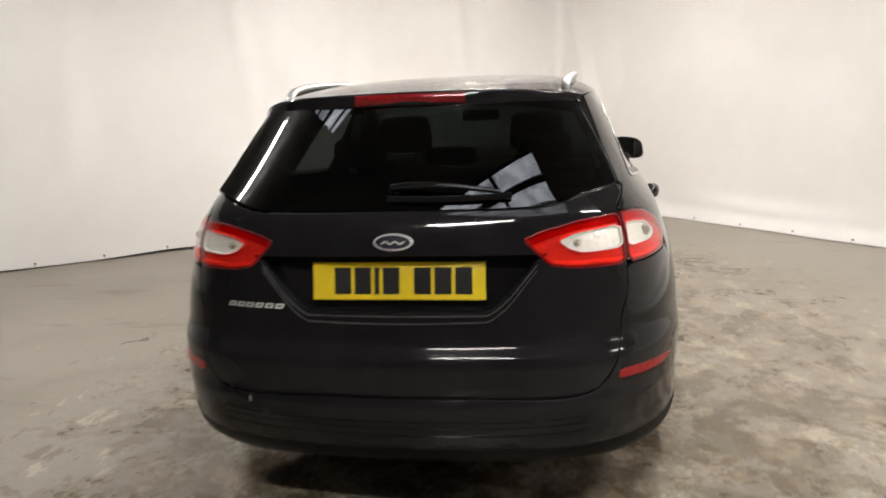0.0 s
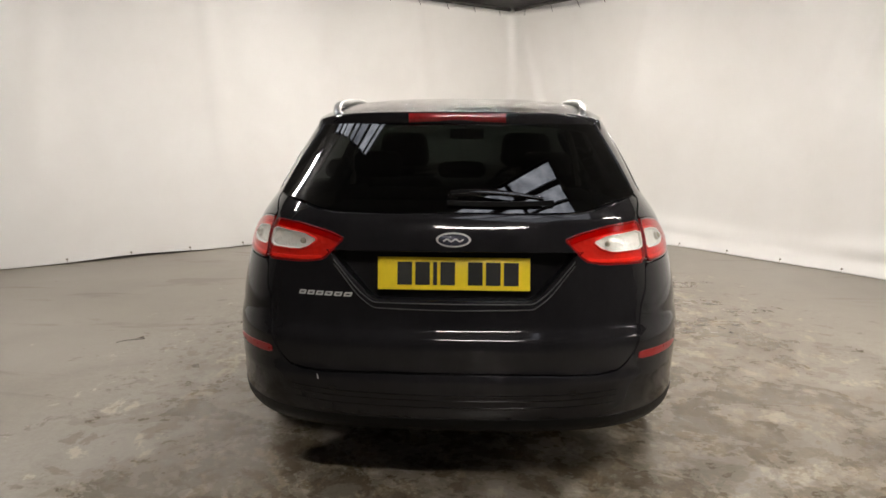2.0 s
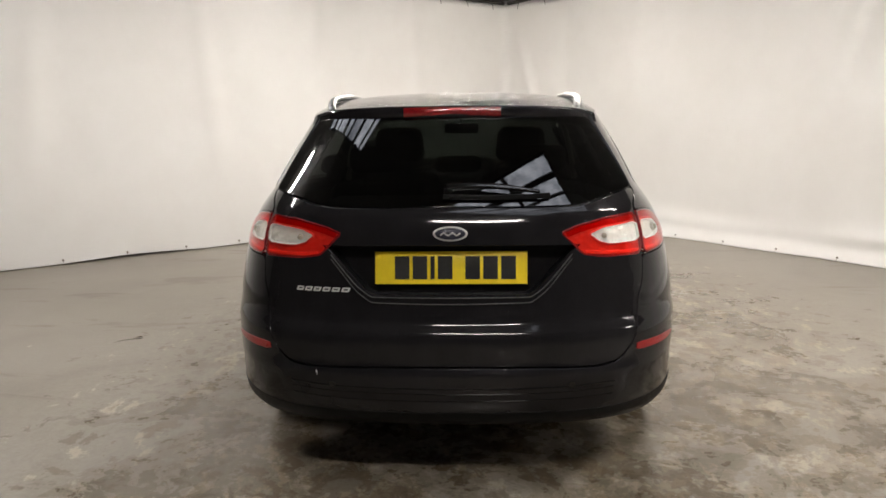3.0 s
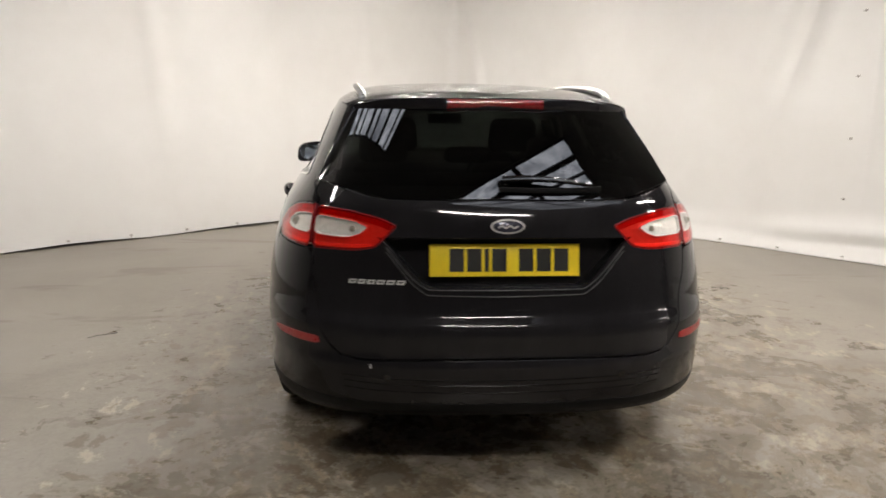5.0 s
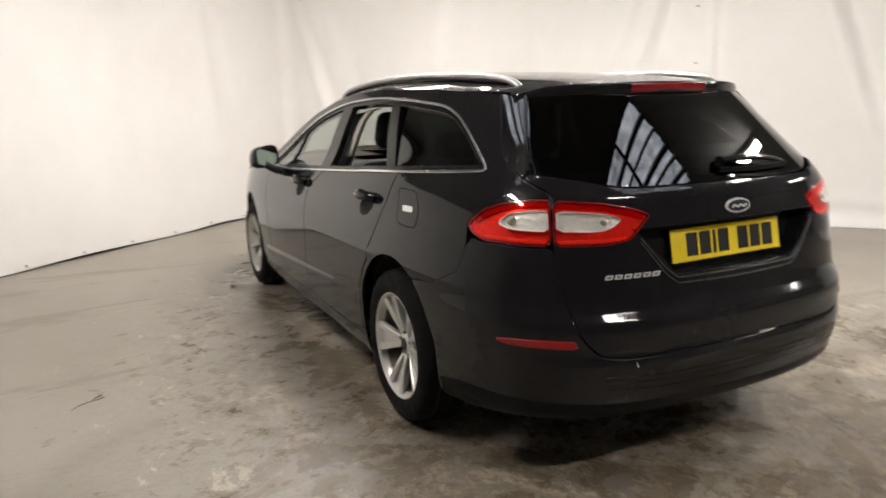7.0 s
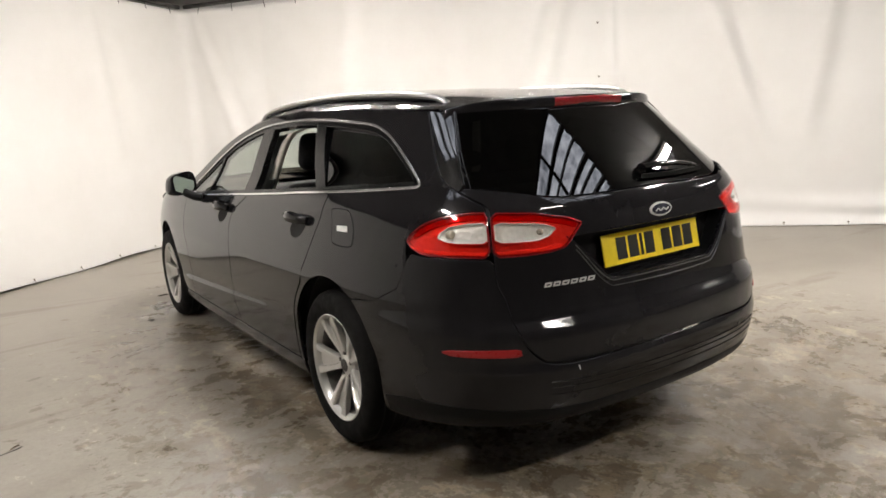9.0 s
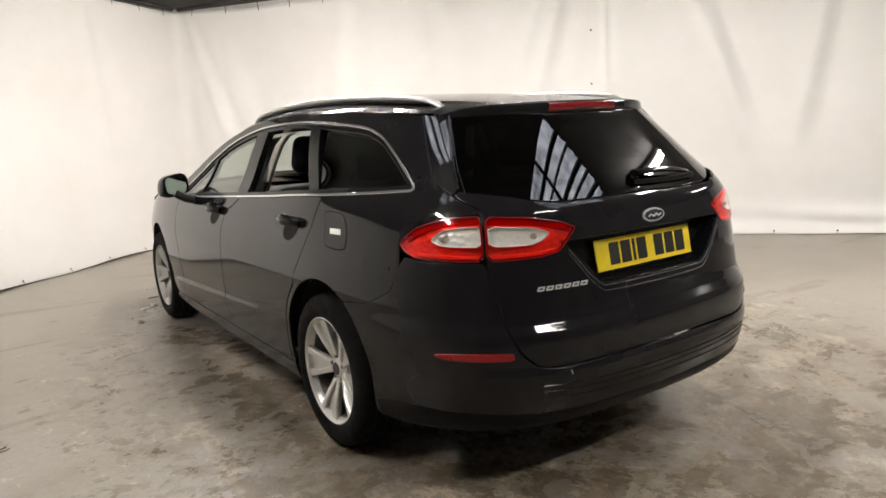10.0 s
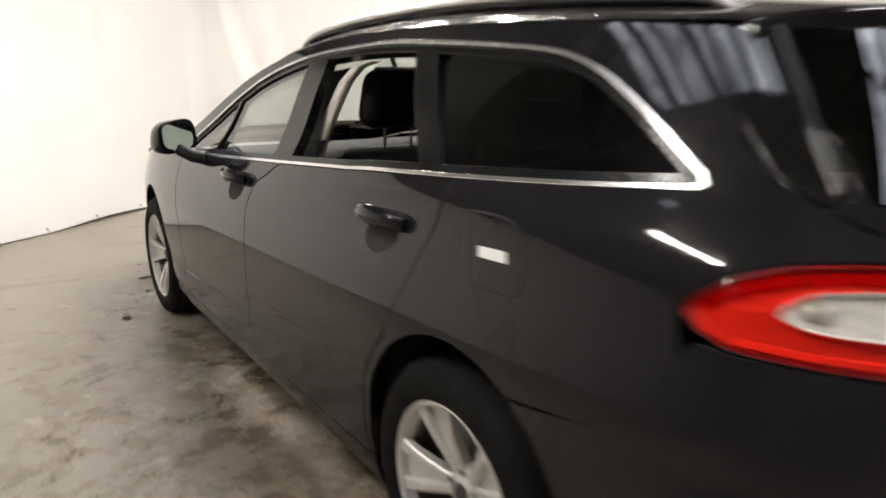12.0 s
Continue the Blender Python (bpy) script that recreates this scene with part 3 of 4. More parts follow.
def rear_panels():
    lower = [p for p in gate_edge if p[1] < 1.058]
    low = flow(GLASS_LOW, 5)
    outline = inset(lower + low[::-1][:-1] + mirror(low)[:-1] + mirror(lower)[::-1][:-1], .004)
    gate = patch("tailgate", outline, PAINT, car, [LAMP_IN, mirror(LAMP_IN), RECESS], label="black painted tailgate")
    # the plate recess: floor and its lip
    patch("plate_recess", RECESS, PAINT, gate, off=-.068, depth=.0, step=.03)
    rim = dense(ccw(RECESS), .02)
    a = np.array(rim)
    P, n = skin(a[:, 0], a[:, 1]), skin_normal(a[:, 0], a[:, 1])
    k = len(a)
    V = np.concatenate([P - n * .002, P - n * .070])
    i = np.arange(k)
    j = (i + 1) % k
    mesh_ob("recess_wall", V, np.stack([i, j, j + k, i + k], 1), SATIN_BLACK, gate, smooth=False)
    lip = flow([(.300, .862), (.190, .737), (.160, .720), (.0, .719)], 6)
    lip = lip + mirror(lip)[::-1][1:]
    # Greyer than the paint: the lip's glint is put into its colour.
    for dz, r in ((.0, .0024), (-.022, .0022)):
        bar = [skin(s, z + dz * (1 - abs(s))) + skin_normal(s, z + dz) * .001 for s, z in lip]
        part("recess_lip", tube_bm(bar, r, 8), EDGE_GLINT, gate, "satin lip under the plate, glint in its colour")
    glass_edge = [(.716, 1.070), (.722, 1.15), (.726, 1.25), (.728, 1.322)]
    outline = low + flow(glass_edge, 4)[1:] + mirror(flow(glass_edge, 4))[::-1] + mirror(low)[::-1][1:-1]
    patch("rear_window", inset(outline, .003), TINT_REAR, gate, off=-.001, depth=.004, label="dark tinted rear window", surface=pane, normal=pane_normal).visible_shadow = False
    # black side trims of the rear window
    edge = [p for p in gate_edge if p[1] > 1.046]
    fin = flow(glass_edge, 4)
    both("side_trim", inset(fin + edge[::-1], .0015), GLOSS_BLACK, gate, off=.003)
    for sg in (1, -1):
        bead = [skin(sg * s, z) + skin_normal(sg * s, z) * .001 for s, z in fin]
        part("trim_bead", tube_bm(bead, .0065, 12), GLOSS_BLACK, gate)
    # lamps
    for sg in (1, -1):
        m = (lambda l: l) if sg > 0 else mirror
        for loop, hole, side in ((LAMP_IN, CLEAR_IN, gate), (LAMP_OUT, CLEAR_OUT, car)):
            out = inset(m(loop), .002)
            lamp = patch("tail_lamp", out, RED_DIM, side, [inset(out, .003)], off=.002, depth=.03, step=.018, label="red tail lamp with a clear middle")
            lens = patch("lens", inset(out, .003), LENS_RED, lamp, [m(hole)], off=.002, depth=.0, edge=.0005, dome=.006, step=.018, label="red lens")
            lens.visible_shadow = False
            patch("lamp_back", inset(out, .0015), RED_DIM, lamp, off=-.024, depth=.0, step=.03)
            patch("reflector_bowl", inset(out, .006), LAMP_RED_BOWL, lamp, [inset(m(hole), -.004)], off=-.007, depth=.0, step=.02, dome=-.006)
            clear = patch("clear_lens", m(hole), LENS_CLEAR, lamp, off=.003, depth=.0, edge=.0005, step=.02, label="clear reversing and indicator lens")
            clear.visible_shadow = False
            patch("bowl_rim", inset(m(hole), -.0005), BOWL_WHITE, lamp, [inset(m(hole), .0012)], off=.0005, depth=.008, step=.015)
            guide = [(.285, .928), (.33, .942), (.455, .965), (.612, .973)] if loop is LAMP_IN else [(.645, .973), (.70, .973), (.80, .962), (.895, .936), (.955, .907)]
            strip("lamp_band", flow(guide, 5), .017, RED_LENS, lamp, off=-.004, depth=.004, sides=(sg,), label="dark red light guide")
            # The pale foot strip paints in the lens's bright lower highlight.
            foot = [(.352, .866), (.42, .861), (.603, .858)] if loop is LAMP_IN else [(.630, .857), (.76, .858), (.90, .862)]
            strip("lamp_band", flow(foot, 5), .008, LAMP_GLINT, lamp, off=-.003, depth=.004, sides=(sg,), label="pale strip painting in the lower lens highlight")
            patch("clear_bowl", inset(m(hole), -.003), LAMP_SILVER, lamp, off=-.006, depth=.0, step=.02, dome=-.007, label="silver reflector bowl")
            cs, cz = np.mean(m(hole), 0)
            s_in = cs - sg * .045 if loop is LAMP_IN else cs + sg * .035
            bulb = skin(s_in, cz) - skin_normal(s_in, cz) * .008
            part("bulb", lathe_bm([(.0005, -.012), (.006, -.011), (.010, -.004), (.010, .010)] if loop is LAMP_IN else [(.0005, -.012), (.012, -.010), (.016, -.003), (.016, .010)], 16, m=Matrix.Translation(Vector(bulb.tolist())) @ Matrix.Rotation(radians(90), 4, "Z")), AMBER, lamp)
    return gate


def side_panels():
    seam = [(.950, .862), (.987, .823), (1.010, .765), (1.035, .724), at_y(.655, .665)]
    cant = [at_y(y, float(RAILLINE(y)) + .004) for y in np.linspace(.652, 2.42, 28)]
    pillar = flow([at_y(*p) for p in PILLAR_A], 6)
    door_r = flow([at_y(1.130, 1.030), at_y(1.130, .964), at_y(1.141, .906), at_y(1.188, .797), at_y(1.262, .688)], 5)
    d = [at_y(*p) for p in DLO_TOP]
    top = flow(d, 6)
    low = flow([at_y(*p) for p in DLO_LOW[:4]], 6)
    lamp_top = [(.995, .893), (.975, .914), (.905, .952), (.80, .980), (.70, .991), (.645, .992)]
    tail = [p for p in gate_edge if p[1] > .995]
    quarter = lamp_top + [(s + .008, z) for s, z in tail] + cant + pillar[1:] + top + low + door_r[1:] + arch_points(ARCH_R, 50, -13, 16, .388) + arch_points(ARCH_R, -15, 122, 30) + [seam[4], seam[3], seam[2], seam[1]]
    both("side_frame", inset(quarter, .002), PAINT, car, label="black painted rear wing and roof frame")
    # bumper
    low_gate = [(s * 1.0, z - .004) for s, z in gate_edge[:GATE_SPLIT]]
    half = low_gate + [(.628, .838), (.76, .839), (.905, .842), (.960, .850)] + seam[1:] + arch_points(ARCH_R, 124, 198, 20) + [at_y(.66, .225), (1.0, .228), (.8, .240), (.62, .248), (.35, .256), (0, .260)]
    loop = half + mirror(half)[::-1][1:-1]
    bumper = patch("rear_bumper", inset(loop, .003), PAINT, car, label="black painted rear bumper")
    refl = [(.546, .524), (.550, .546), (.66, .545), (.79, .539), (.85, .531), (.80, .521), (.66, .522)]
    refl = rounded(refl, 1, .15)
    both("reflector", refl, REFLECTOR_RED, bumper, off=.003, depth=.006, step=.02, label="slim red reflector")
    # lower black valance lines and corner slots
    for z0, w in ((.418, .0025), (.398, .002), (.372, .002)):
        line = flow([(-.46, z0 + .009), (-.25, z0 + .001), (0, z0 - .002), (.25, z0 + .001), (.46, z0 + .009)], 8)
        part("bumper_ridge", tube_bm([skin(s, z) + skin_normal(s, z) * .0005 for s, z in line], w, 8), GLOSS_BLACK, bumper)
    both("valance", [(.0, .322), (.45, .325), (.70, .330), (.90, .334), (1.06, .326), at_y(.640, .304), at_y(.648, .240), (1.0, .235), (.8, .247), (.45, .260), (0, .266)] , SATIN_BLACK, bumper, off=.002, depth=.004, label="unpainted black lower valance")
    for sg in (1, -1):
        m = (lambda l: l) if sg > 0 else mirror
        patch("parking_sensor", m(rounded([(.30 + .011 * math.cos(q), .425 + .011 * math.sin(q)) for q in np.linspace(0, 6.283, 13)[:-1]], 1)), GLOSS_BLACK, bumper, off=.002, depth=.003, step=.01)
    # doors
    front_seam = flow([at_y(2.080, .980), at_y(2.17, .935), at_y(2.265, .886), at_y(2.29, .80), at_y(2.275, .655), at_y(2.285, .45), at_y(2.24, .262)], 5)
    rear_low = arch_points(ARCH_R, -12, 49, 12, .392)
    belt_r = flow([at_y(*p) for p in DLO_LOW[3:6]], 6)
    rear_door = belt_r + front_seam[1:] + rear_low + door_r[::-1][1:-1]
    belt_f = flow([at_y(*p) for p in DLO_LOW[5:]], 6)
    front_edge = flow([at_y(3.25, .925), at_y(3.275, .85), at_y(3.262, .72), at_y(3.215, .576), at_y(3.20, .42), at_y(3.19, .262)], 5)
    front_door = belt_f + front_edge[1:] + front_seam[::-1][:-1]
    rd = both("rear_door", inset(rear_door, .004), PAINT, car, step=.013, label="black painted rear door")
    fd = both("front_door", inset(front_door, .004), PAINT, car, step=.013, label="black painted front door")
    # front wing, sill, nose
    crest = [at_y(*p) for p in ((3.42, .955), (3.75, .935), (4.1, .895), (4.4, .835), (4.62, .765))]
    wing = front_edge[::-1] + crest + [at_y(4.58, .62), at_y(4.24, .52)] + arch_points(ARCH_F, 20, 165, 30) + [at_y(3.48, .30), at_y(3.42, .262)]
    both("front_wing", inset(wing, .004), PAINT, car, label="black painted front wing")
    sill = [at_y(1.385, .258), at_y(1.46, .258), at_y(2.3, .258), at_y(3.44, .258), at_y(3.50, .22), at_y(3.46, .155), at_y(2.4, .15), at_y(1.36, .155), at_y(1.365, .20)]
    both("sill", inset(sill, .002), PAINT, car, label="black side sill")
    nose = [at_y(4.63, .762), at_y(4.60, .615), at_y(4.25, .51), at_y(4.215, .40), at_y(4.20, .24), at_y(4.35, .19), (A2 + float(ARC_F[-1]), .19), (A2 + float(ARC_F[-1]), .762)]
    both("front_bumper", inset(nose, .001), PAINT, car, label="black painted front bumper")
    for sg, door_f, door_b in ((1, fd[0], rd[0]), (-1, fd[1], rd[1])):
        m = (lambda l: l) if sg > 0 else mirror
        for door, y0, y1, zc in ((door_b, 1.245, 1.455, .913), (door_f, 2.335, 2.545, .897)):
            # The cup is a flat black patch, its dark reflection painted in.
            cup = [at_y(y0 + .020 + .076 * (1 + math.cos(q)), zc - .030 + .050 * math.sin(q) - .012 * math.cos(q)) for q in np.linspace(0, 6.283, 17)[:-1]]
            patch("handle_cup_shade", m(cup), DARK, door, off=.0012, depth=.002, step=.02)
            path = []
            for k in range(13):
                y = y0 + (y1 - y0) * k / 12
                s, z = at_y(y, zc + .006 * (k / 12 - .5))
                lift = .010 + .030 * math.sin(math.pi * k / 12) ** .5
                path.append(skin(sg * s, z) + skin_normal(sg * s, z) * lift)
            h = part("door_handle", tube_bm(path, lambda t: (.012 + .006 * math.sin(math.pi * t), .017 + .009 * math.sin(math.pi * t)), 12), PAINT, door, "black pull handle")
        # the inner face of the door
        for door, loop in ((door_f, front_door), (door_b, rear_door)):
            patch("door_trim", m(inset(loop, .012)), SEAT, door, off=-.085, depth=.0, step=.08, label="dark inner door trim")
    s0, s1 = 1.339, 1.505
    flap = rounded([(s0, .962), (s0 + .02, .975), (s1 - .02, .975), (s1, .962), (s1 + .01, .86), (s1 - .02, .838), (s0 + .01, .838), (s0 - .005, .86)], 2, .25)
    patch("fuel_flap", flap, PAINT, car, off=.0015, depth=.004, label="round-cornered fuel flap")
    strip("flap_gap", flap[::1] + flap[:1], .0022, DARK, car, off=.0022, depth=.001, sides=(1,))
    return bumper


def side_pane(s, z):
    """The quarter glass leans in a little more than the body round it."""
    p = np.array(skin(s, z))
    p[..., 0] -= np.sign(p[..., 0]) * .075 * (p[..., 2] - 1.03)
    return p


def side_pane_normal(s, z):
    e = 1e-3
    n = np.cross(side_pane(s, z + e) - side_pane(s, z - e), side_pane(s + e, z) - side_pane(s - e, z))
    return n / np.maximum(np.linalg.norm(n, axis=-1, keepdims=True), 1e-9)


def glasshouse():
    """Window frames, chrome surrounds and side glass; the rear left door's window is wound down."""
    b_low, b_top = at_y(2.18, .98), at_y(2.21, 1.34)
    r_low0, r_top0 = at_y(1.245, 1.02), at_y(1.53, 1.345)
    r_low1, r_top1 = at_y(2.03, .99), at_y(2.065, 1.345)
    q_low, q_top = at_y(1.155, 1.02), at_y(1.435, 1.345)
    f_low, f_top = at_y(2.80, .93), at_y(2.72, 1.25)
    inner = inset(DLO, .026)
    ahead = lambda lp, p, q: clip(lp, q, p)
    behind = lambda lp, p, q: clip(lp, p, q)
    front = behind(ahead(inner, b_low, b_top), f_low, f_top)
    tri = ahead(inner, (f_low[0] + .022, f_low[1]), (f_top[0] + .022, f_top[1]))
    rear = behind(ahead(inner, r_low0, r_top0), r_low1, r_top1)
    quart = behind(inner, q_low, q_top)
    for sg in (1, -1):
        m = (lambda l: l) if sg > 0 else mirror
        fr = patch("window_frame", m(inset(DLO, .004)), PILLAR_BLACK, car, [m(front), m(rear), m(quart), m(tri)], off=-.006, depth=.03, label="gloss black window frame and door pillars")
        patch("front_window", m(front), CLEAR, fr, off=-.014, depth=.0, edge=.001, label="lightly tinted door window").visible_shadow = False
        patch("corner_window", m(tri), CLEAR, fr, off=-.012, depth=.0, edge=.001).visible_shadow = False
        patch("quarter_window", m(quart), TINT, fr, off=-.010, depth=.0, edge=.001, label="dark privacy glass", surface=side_pane, normal=side_pane_normal).visible_shadow = False
        if sg < 0:
            patch("rear_door_window", m(rear), TINT, fr, off=-.014, depth=.0, edge=.001, label="dark privacy glass").visible_shadow = False
        patch("chrome_surround", m(inset(DLO, .000)), CHROME, car, [m(inset(DLO, .0065))], off=.003, depth=.008, edge=.0015, step=.02, label="bright window surround")
        # the middle pillar's lining, leaning in
        rows = [(-.700, 2.130, .960, .034), (-.697, 2.115, .985, .034), (-.680, 2.080, 1.064, .033), (-.655, 2.040, 1.154, .031), (-.628, 2.000, 1.238, .029), (-.604, 1.955, 1.283, .026), (-.575, 1.890, 1.300, .022)]
        V = [(x * sg + a * .014, y + b * w, z) for x, y, z, w in rows for a, b in ((-1, -.85), (-1, .85), (-.4, 1), (.4, 1), (1, .85), (1, -.85), (.4, -1), (-.4, -1))]
        F = [(8 * i + k, 8 * i + (k + 1) % 8, 8 * i + 8 + (k + 1) % 8, 8 * i + 8 + k) for i in range(6) for k in range(8)]
        mesh_ob("pillar_lining", V, F, TRIM_BEIGE, fr, "pale pillar lining")
        # the dark inner side of the middle pillar
        core = [at_y(2.165 + .03 * t, .955 + .36 * t) for t in np.linspace(0, 1, 8)]
        strip("pillar_core", m(core) if sg > 0 else mirror(core), .24, DARK, fr, off=-.088, depth=.012, sides=(1,))


# ---- roof, windscreen, bonnet ----
def roof_side(v):
    y = .652 + (2.42 - .652) * np.asarray(v, float)
    z = RAILLINE(y)
    s = np.array([a_of_y(float(yy), float(zz)) for yy, zz in zip(np.atleast_1d(y), np.atleast_1d(z))])
    return skin(s, np.atleast_1d(z))


CREST = curve((0, 1.362), (.12, 1.400), (.3, 1.436), (.5, 1.456), (.75, 1.452), (.9, 1.432), (1.0, 1.402))
_V = np.linspace(0, 1, 61)
_C = roof_side(_V)


def roof(u, v):
    u, v = np.broadcast_arrays(np.asarray(u, float), np.asarray(v, float))
    vc = np.clip(v, 0, 1)
    xc, yc, zc = (np.interp(vc, _V, _C[:, i]) for i in range(3))
    au = np.abs(u)
    bow = -(.185 * (1 - np.minimum(au, 1) ** 3.4) + .050) * np.maximum(0, 1 - vc / .45) ** 2
    ahead = .13 * (1 - au ** 2) * np.maximum(0, (vc - .7) / .3) ** 2
    z = zc + (CREST(vc) - zc) * (1 - .62 * au ** 9 - .38 * au ** 2.2)
    return np.stack([u * -xc, yc + bow + ahead + (v - vc) * 1.77, z], -1)


def grid_ob(name, fn, us, vs, mat, parent, label="", flip=False):
    U, V = np.meshgrid(us, vs, indexing="ij")
    P = fn(U, V)
    e = 1e-3
    n = np.cross(fn(U + e, V) - fn(U - e, V), fn(U, V + e) - fn(U, V - e))
    n /= np.linalg.norm(n, axis=-1, keepdims=True) + 1e-12
    if n[..., 2].mean() < 0:
        n = -n
        flip = not flip
    i = np.arange(U.size).reshape(U.shape)
    f = np.stack([i[:-1, :-1], i[1:, :-1], i[1:, 1:], i[:-1, 1:]], -1).reshape(-1, 4)
    return mesh_ob(name, P.reshape(-1, 3), f[:, ::-1] if flip else f, mat, parent, label, normals=n.reshape(-1, 3))


def top_panels(gate):
    us = np.sin(np.linspace(-1, 1, 61) * math.pi / 2)
    vs = np.concatenate([[.003], np.linspace(.012, 1, 55)])
    grid_ob("roof", roof, us, vs, ROOF_PAINT, car, "black painted roof")
    grid_ob("headliner", lambda u, v: roof(u * .86, v) - np.array([0, 0, .035]), np.linspace(-1, 1, 21), np.linspace(.05, .98, 15), TRIM_BEIGE, car, "pale roof lining")
    # spoiler lip: the roof's rear edge turned down over the rear window
    u = np.linspace(-1, 1, 61)
    edge = roof(u, np.full(61, .003))
    w3 = np.abs(u)[:, None] ** 2.6
    low = np.concatenate([edge[:, :1] * (1 + .03 * w3), .408 + .187 * w3, 1.320 - .050 * w3], 1)
    rows = [edge, edge * .92 + low * .08 + np.array([0, -.006, .003]), edge * .78 + low * .22 + np.array([0, -.008, .003]),
            edge * .4 + low * .6 + np.array([0, -.006, .002]), low, low + np.array([0, .012, -.004]), low * .25 + edge * .75 + np.array([0, .10, -.022])]
    V = np.concatenate(rows)
    k = 61
    F = []
    for j in range(len(rows) - 1):
        i = np.arange(k - 1)
        F += np.stack([j * k + i, j * k + i + 1, (j + 1) * k + i + 1, (j + 1) * k + i], 1).tolist()
    for c in (0, k - 1):
        F.append([j * k + c for j in range(len(rows))])
    mesh_ob("spoiler", V, F, PAINT, gate, "black rear roof spoiler")
    w = np.linspace(-.178, .178, 25) / .545
    e2 = roof(w, np.full(25, .003))
    rows = [e2 + np.array(d) for d in ((0, -.012, -.006), (0, -.018, -.010), (0, -.0165, -.036), (0, -.010, -.041))]
    V = np.concatenate(rows)
    F = [np.stack([j * 25 + np.arange(24), j * 25 + np.arange(24) + 1, (j + 1) * 25 + np.arange(24) + 1, (j + 1) * 25 + np.arange(24)], 1) for j in range(3)]
    mesh_ob("high_brake_lamp", V, np.concatenate(F), RED_DIM, gate, "dark red high-level brake lamp")
    # roof rails
    for sg in (1, -1):
        path, line = [], []
        for t in .5 - .5 * np.cos(np.linspace(0, math.pi, 40)):
            v = .058 + t * .922
            up = .021 * (1 - abs(2 * t - 1) ** 16) - .010 * abs(2 * t - 1) ** 60
            p = roof(np.array(sg * (.86 + .05 * t)), np.array(v))
            path.append(p + np.array([0, 0, .000 + up]))
            line.append(p + np.array([0, 0, .004]))
        rail = part("roof_rail", tube_bm(path, lambda t: (.016, .0125), 14), RAIL_ALU, car, "satin silver roof rail")
        part("rail_base", tube_bm(line[1:-1], (.010, .006), 8), GLOSS_BLACK, rail)

    # windscreen between the front pillars
    pl = np.array([skin(*p) for p in flow([at_y(*q) for q in PILLAR_A], 5)])
    t = np.linspace(0, 1, len(pl))

    def screen(u, v):
        x, y, z = (np.interp(v, t, pl[:, i]) for i in range(3))
        return np.stack([-u * x, y + (.13 + .14 * v) * (1 - u ** 2), z + .055 * (1 - u ** 2) * (1 - .3 * v)], -1)
    grid_ob("windscreen", screen, np.linspace(-1, 1, 31), np.linspace(0.0, 1, 20), CLEAR, car, "clear windscreen").visible_shadow = False

    def bonnet(u, v):
        y = 3.42 + v * 1.22
        c = [(3.42, .955), (3.75, .935), (4.1, .895), (4.4, .835), (4.64, .760)]
        ze = np.interp(y, [p[0] for p in c], [p[1] for p in c])
        x = WIDE(ze) * np.cos(np.interp(np.clip(y - YF, 0, 2.2), 2.2 * np.sin(TH) ** .5, TH)) ** (2 / 4.5)
        return np.stack([u * x, y + (.27 - .05 * v) * (1 - u ** 2) * (1 - .25 * v), ze + .065 * (1 - np.abs(u) ** 2.5)], -1)
    grid_ob("bonnet", bonnet, np.linspace(-1, 1, 31), np.linspace(0, 1, 16), PAINT, car, "black painted bonnet")


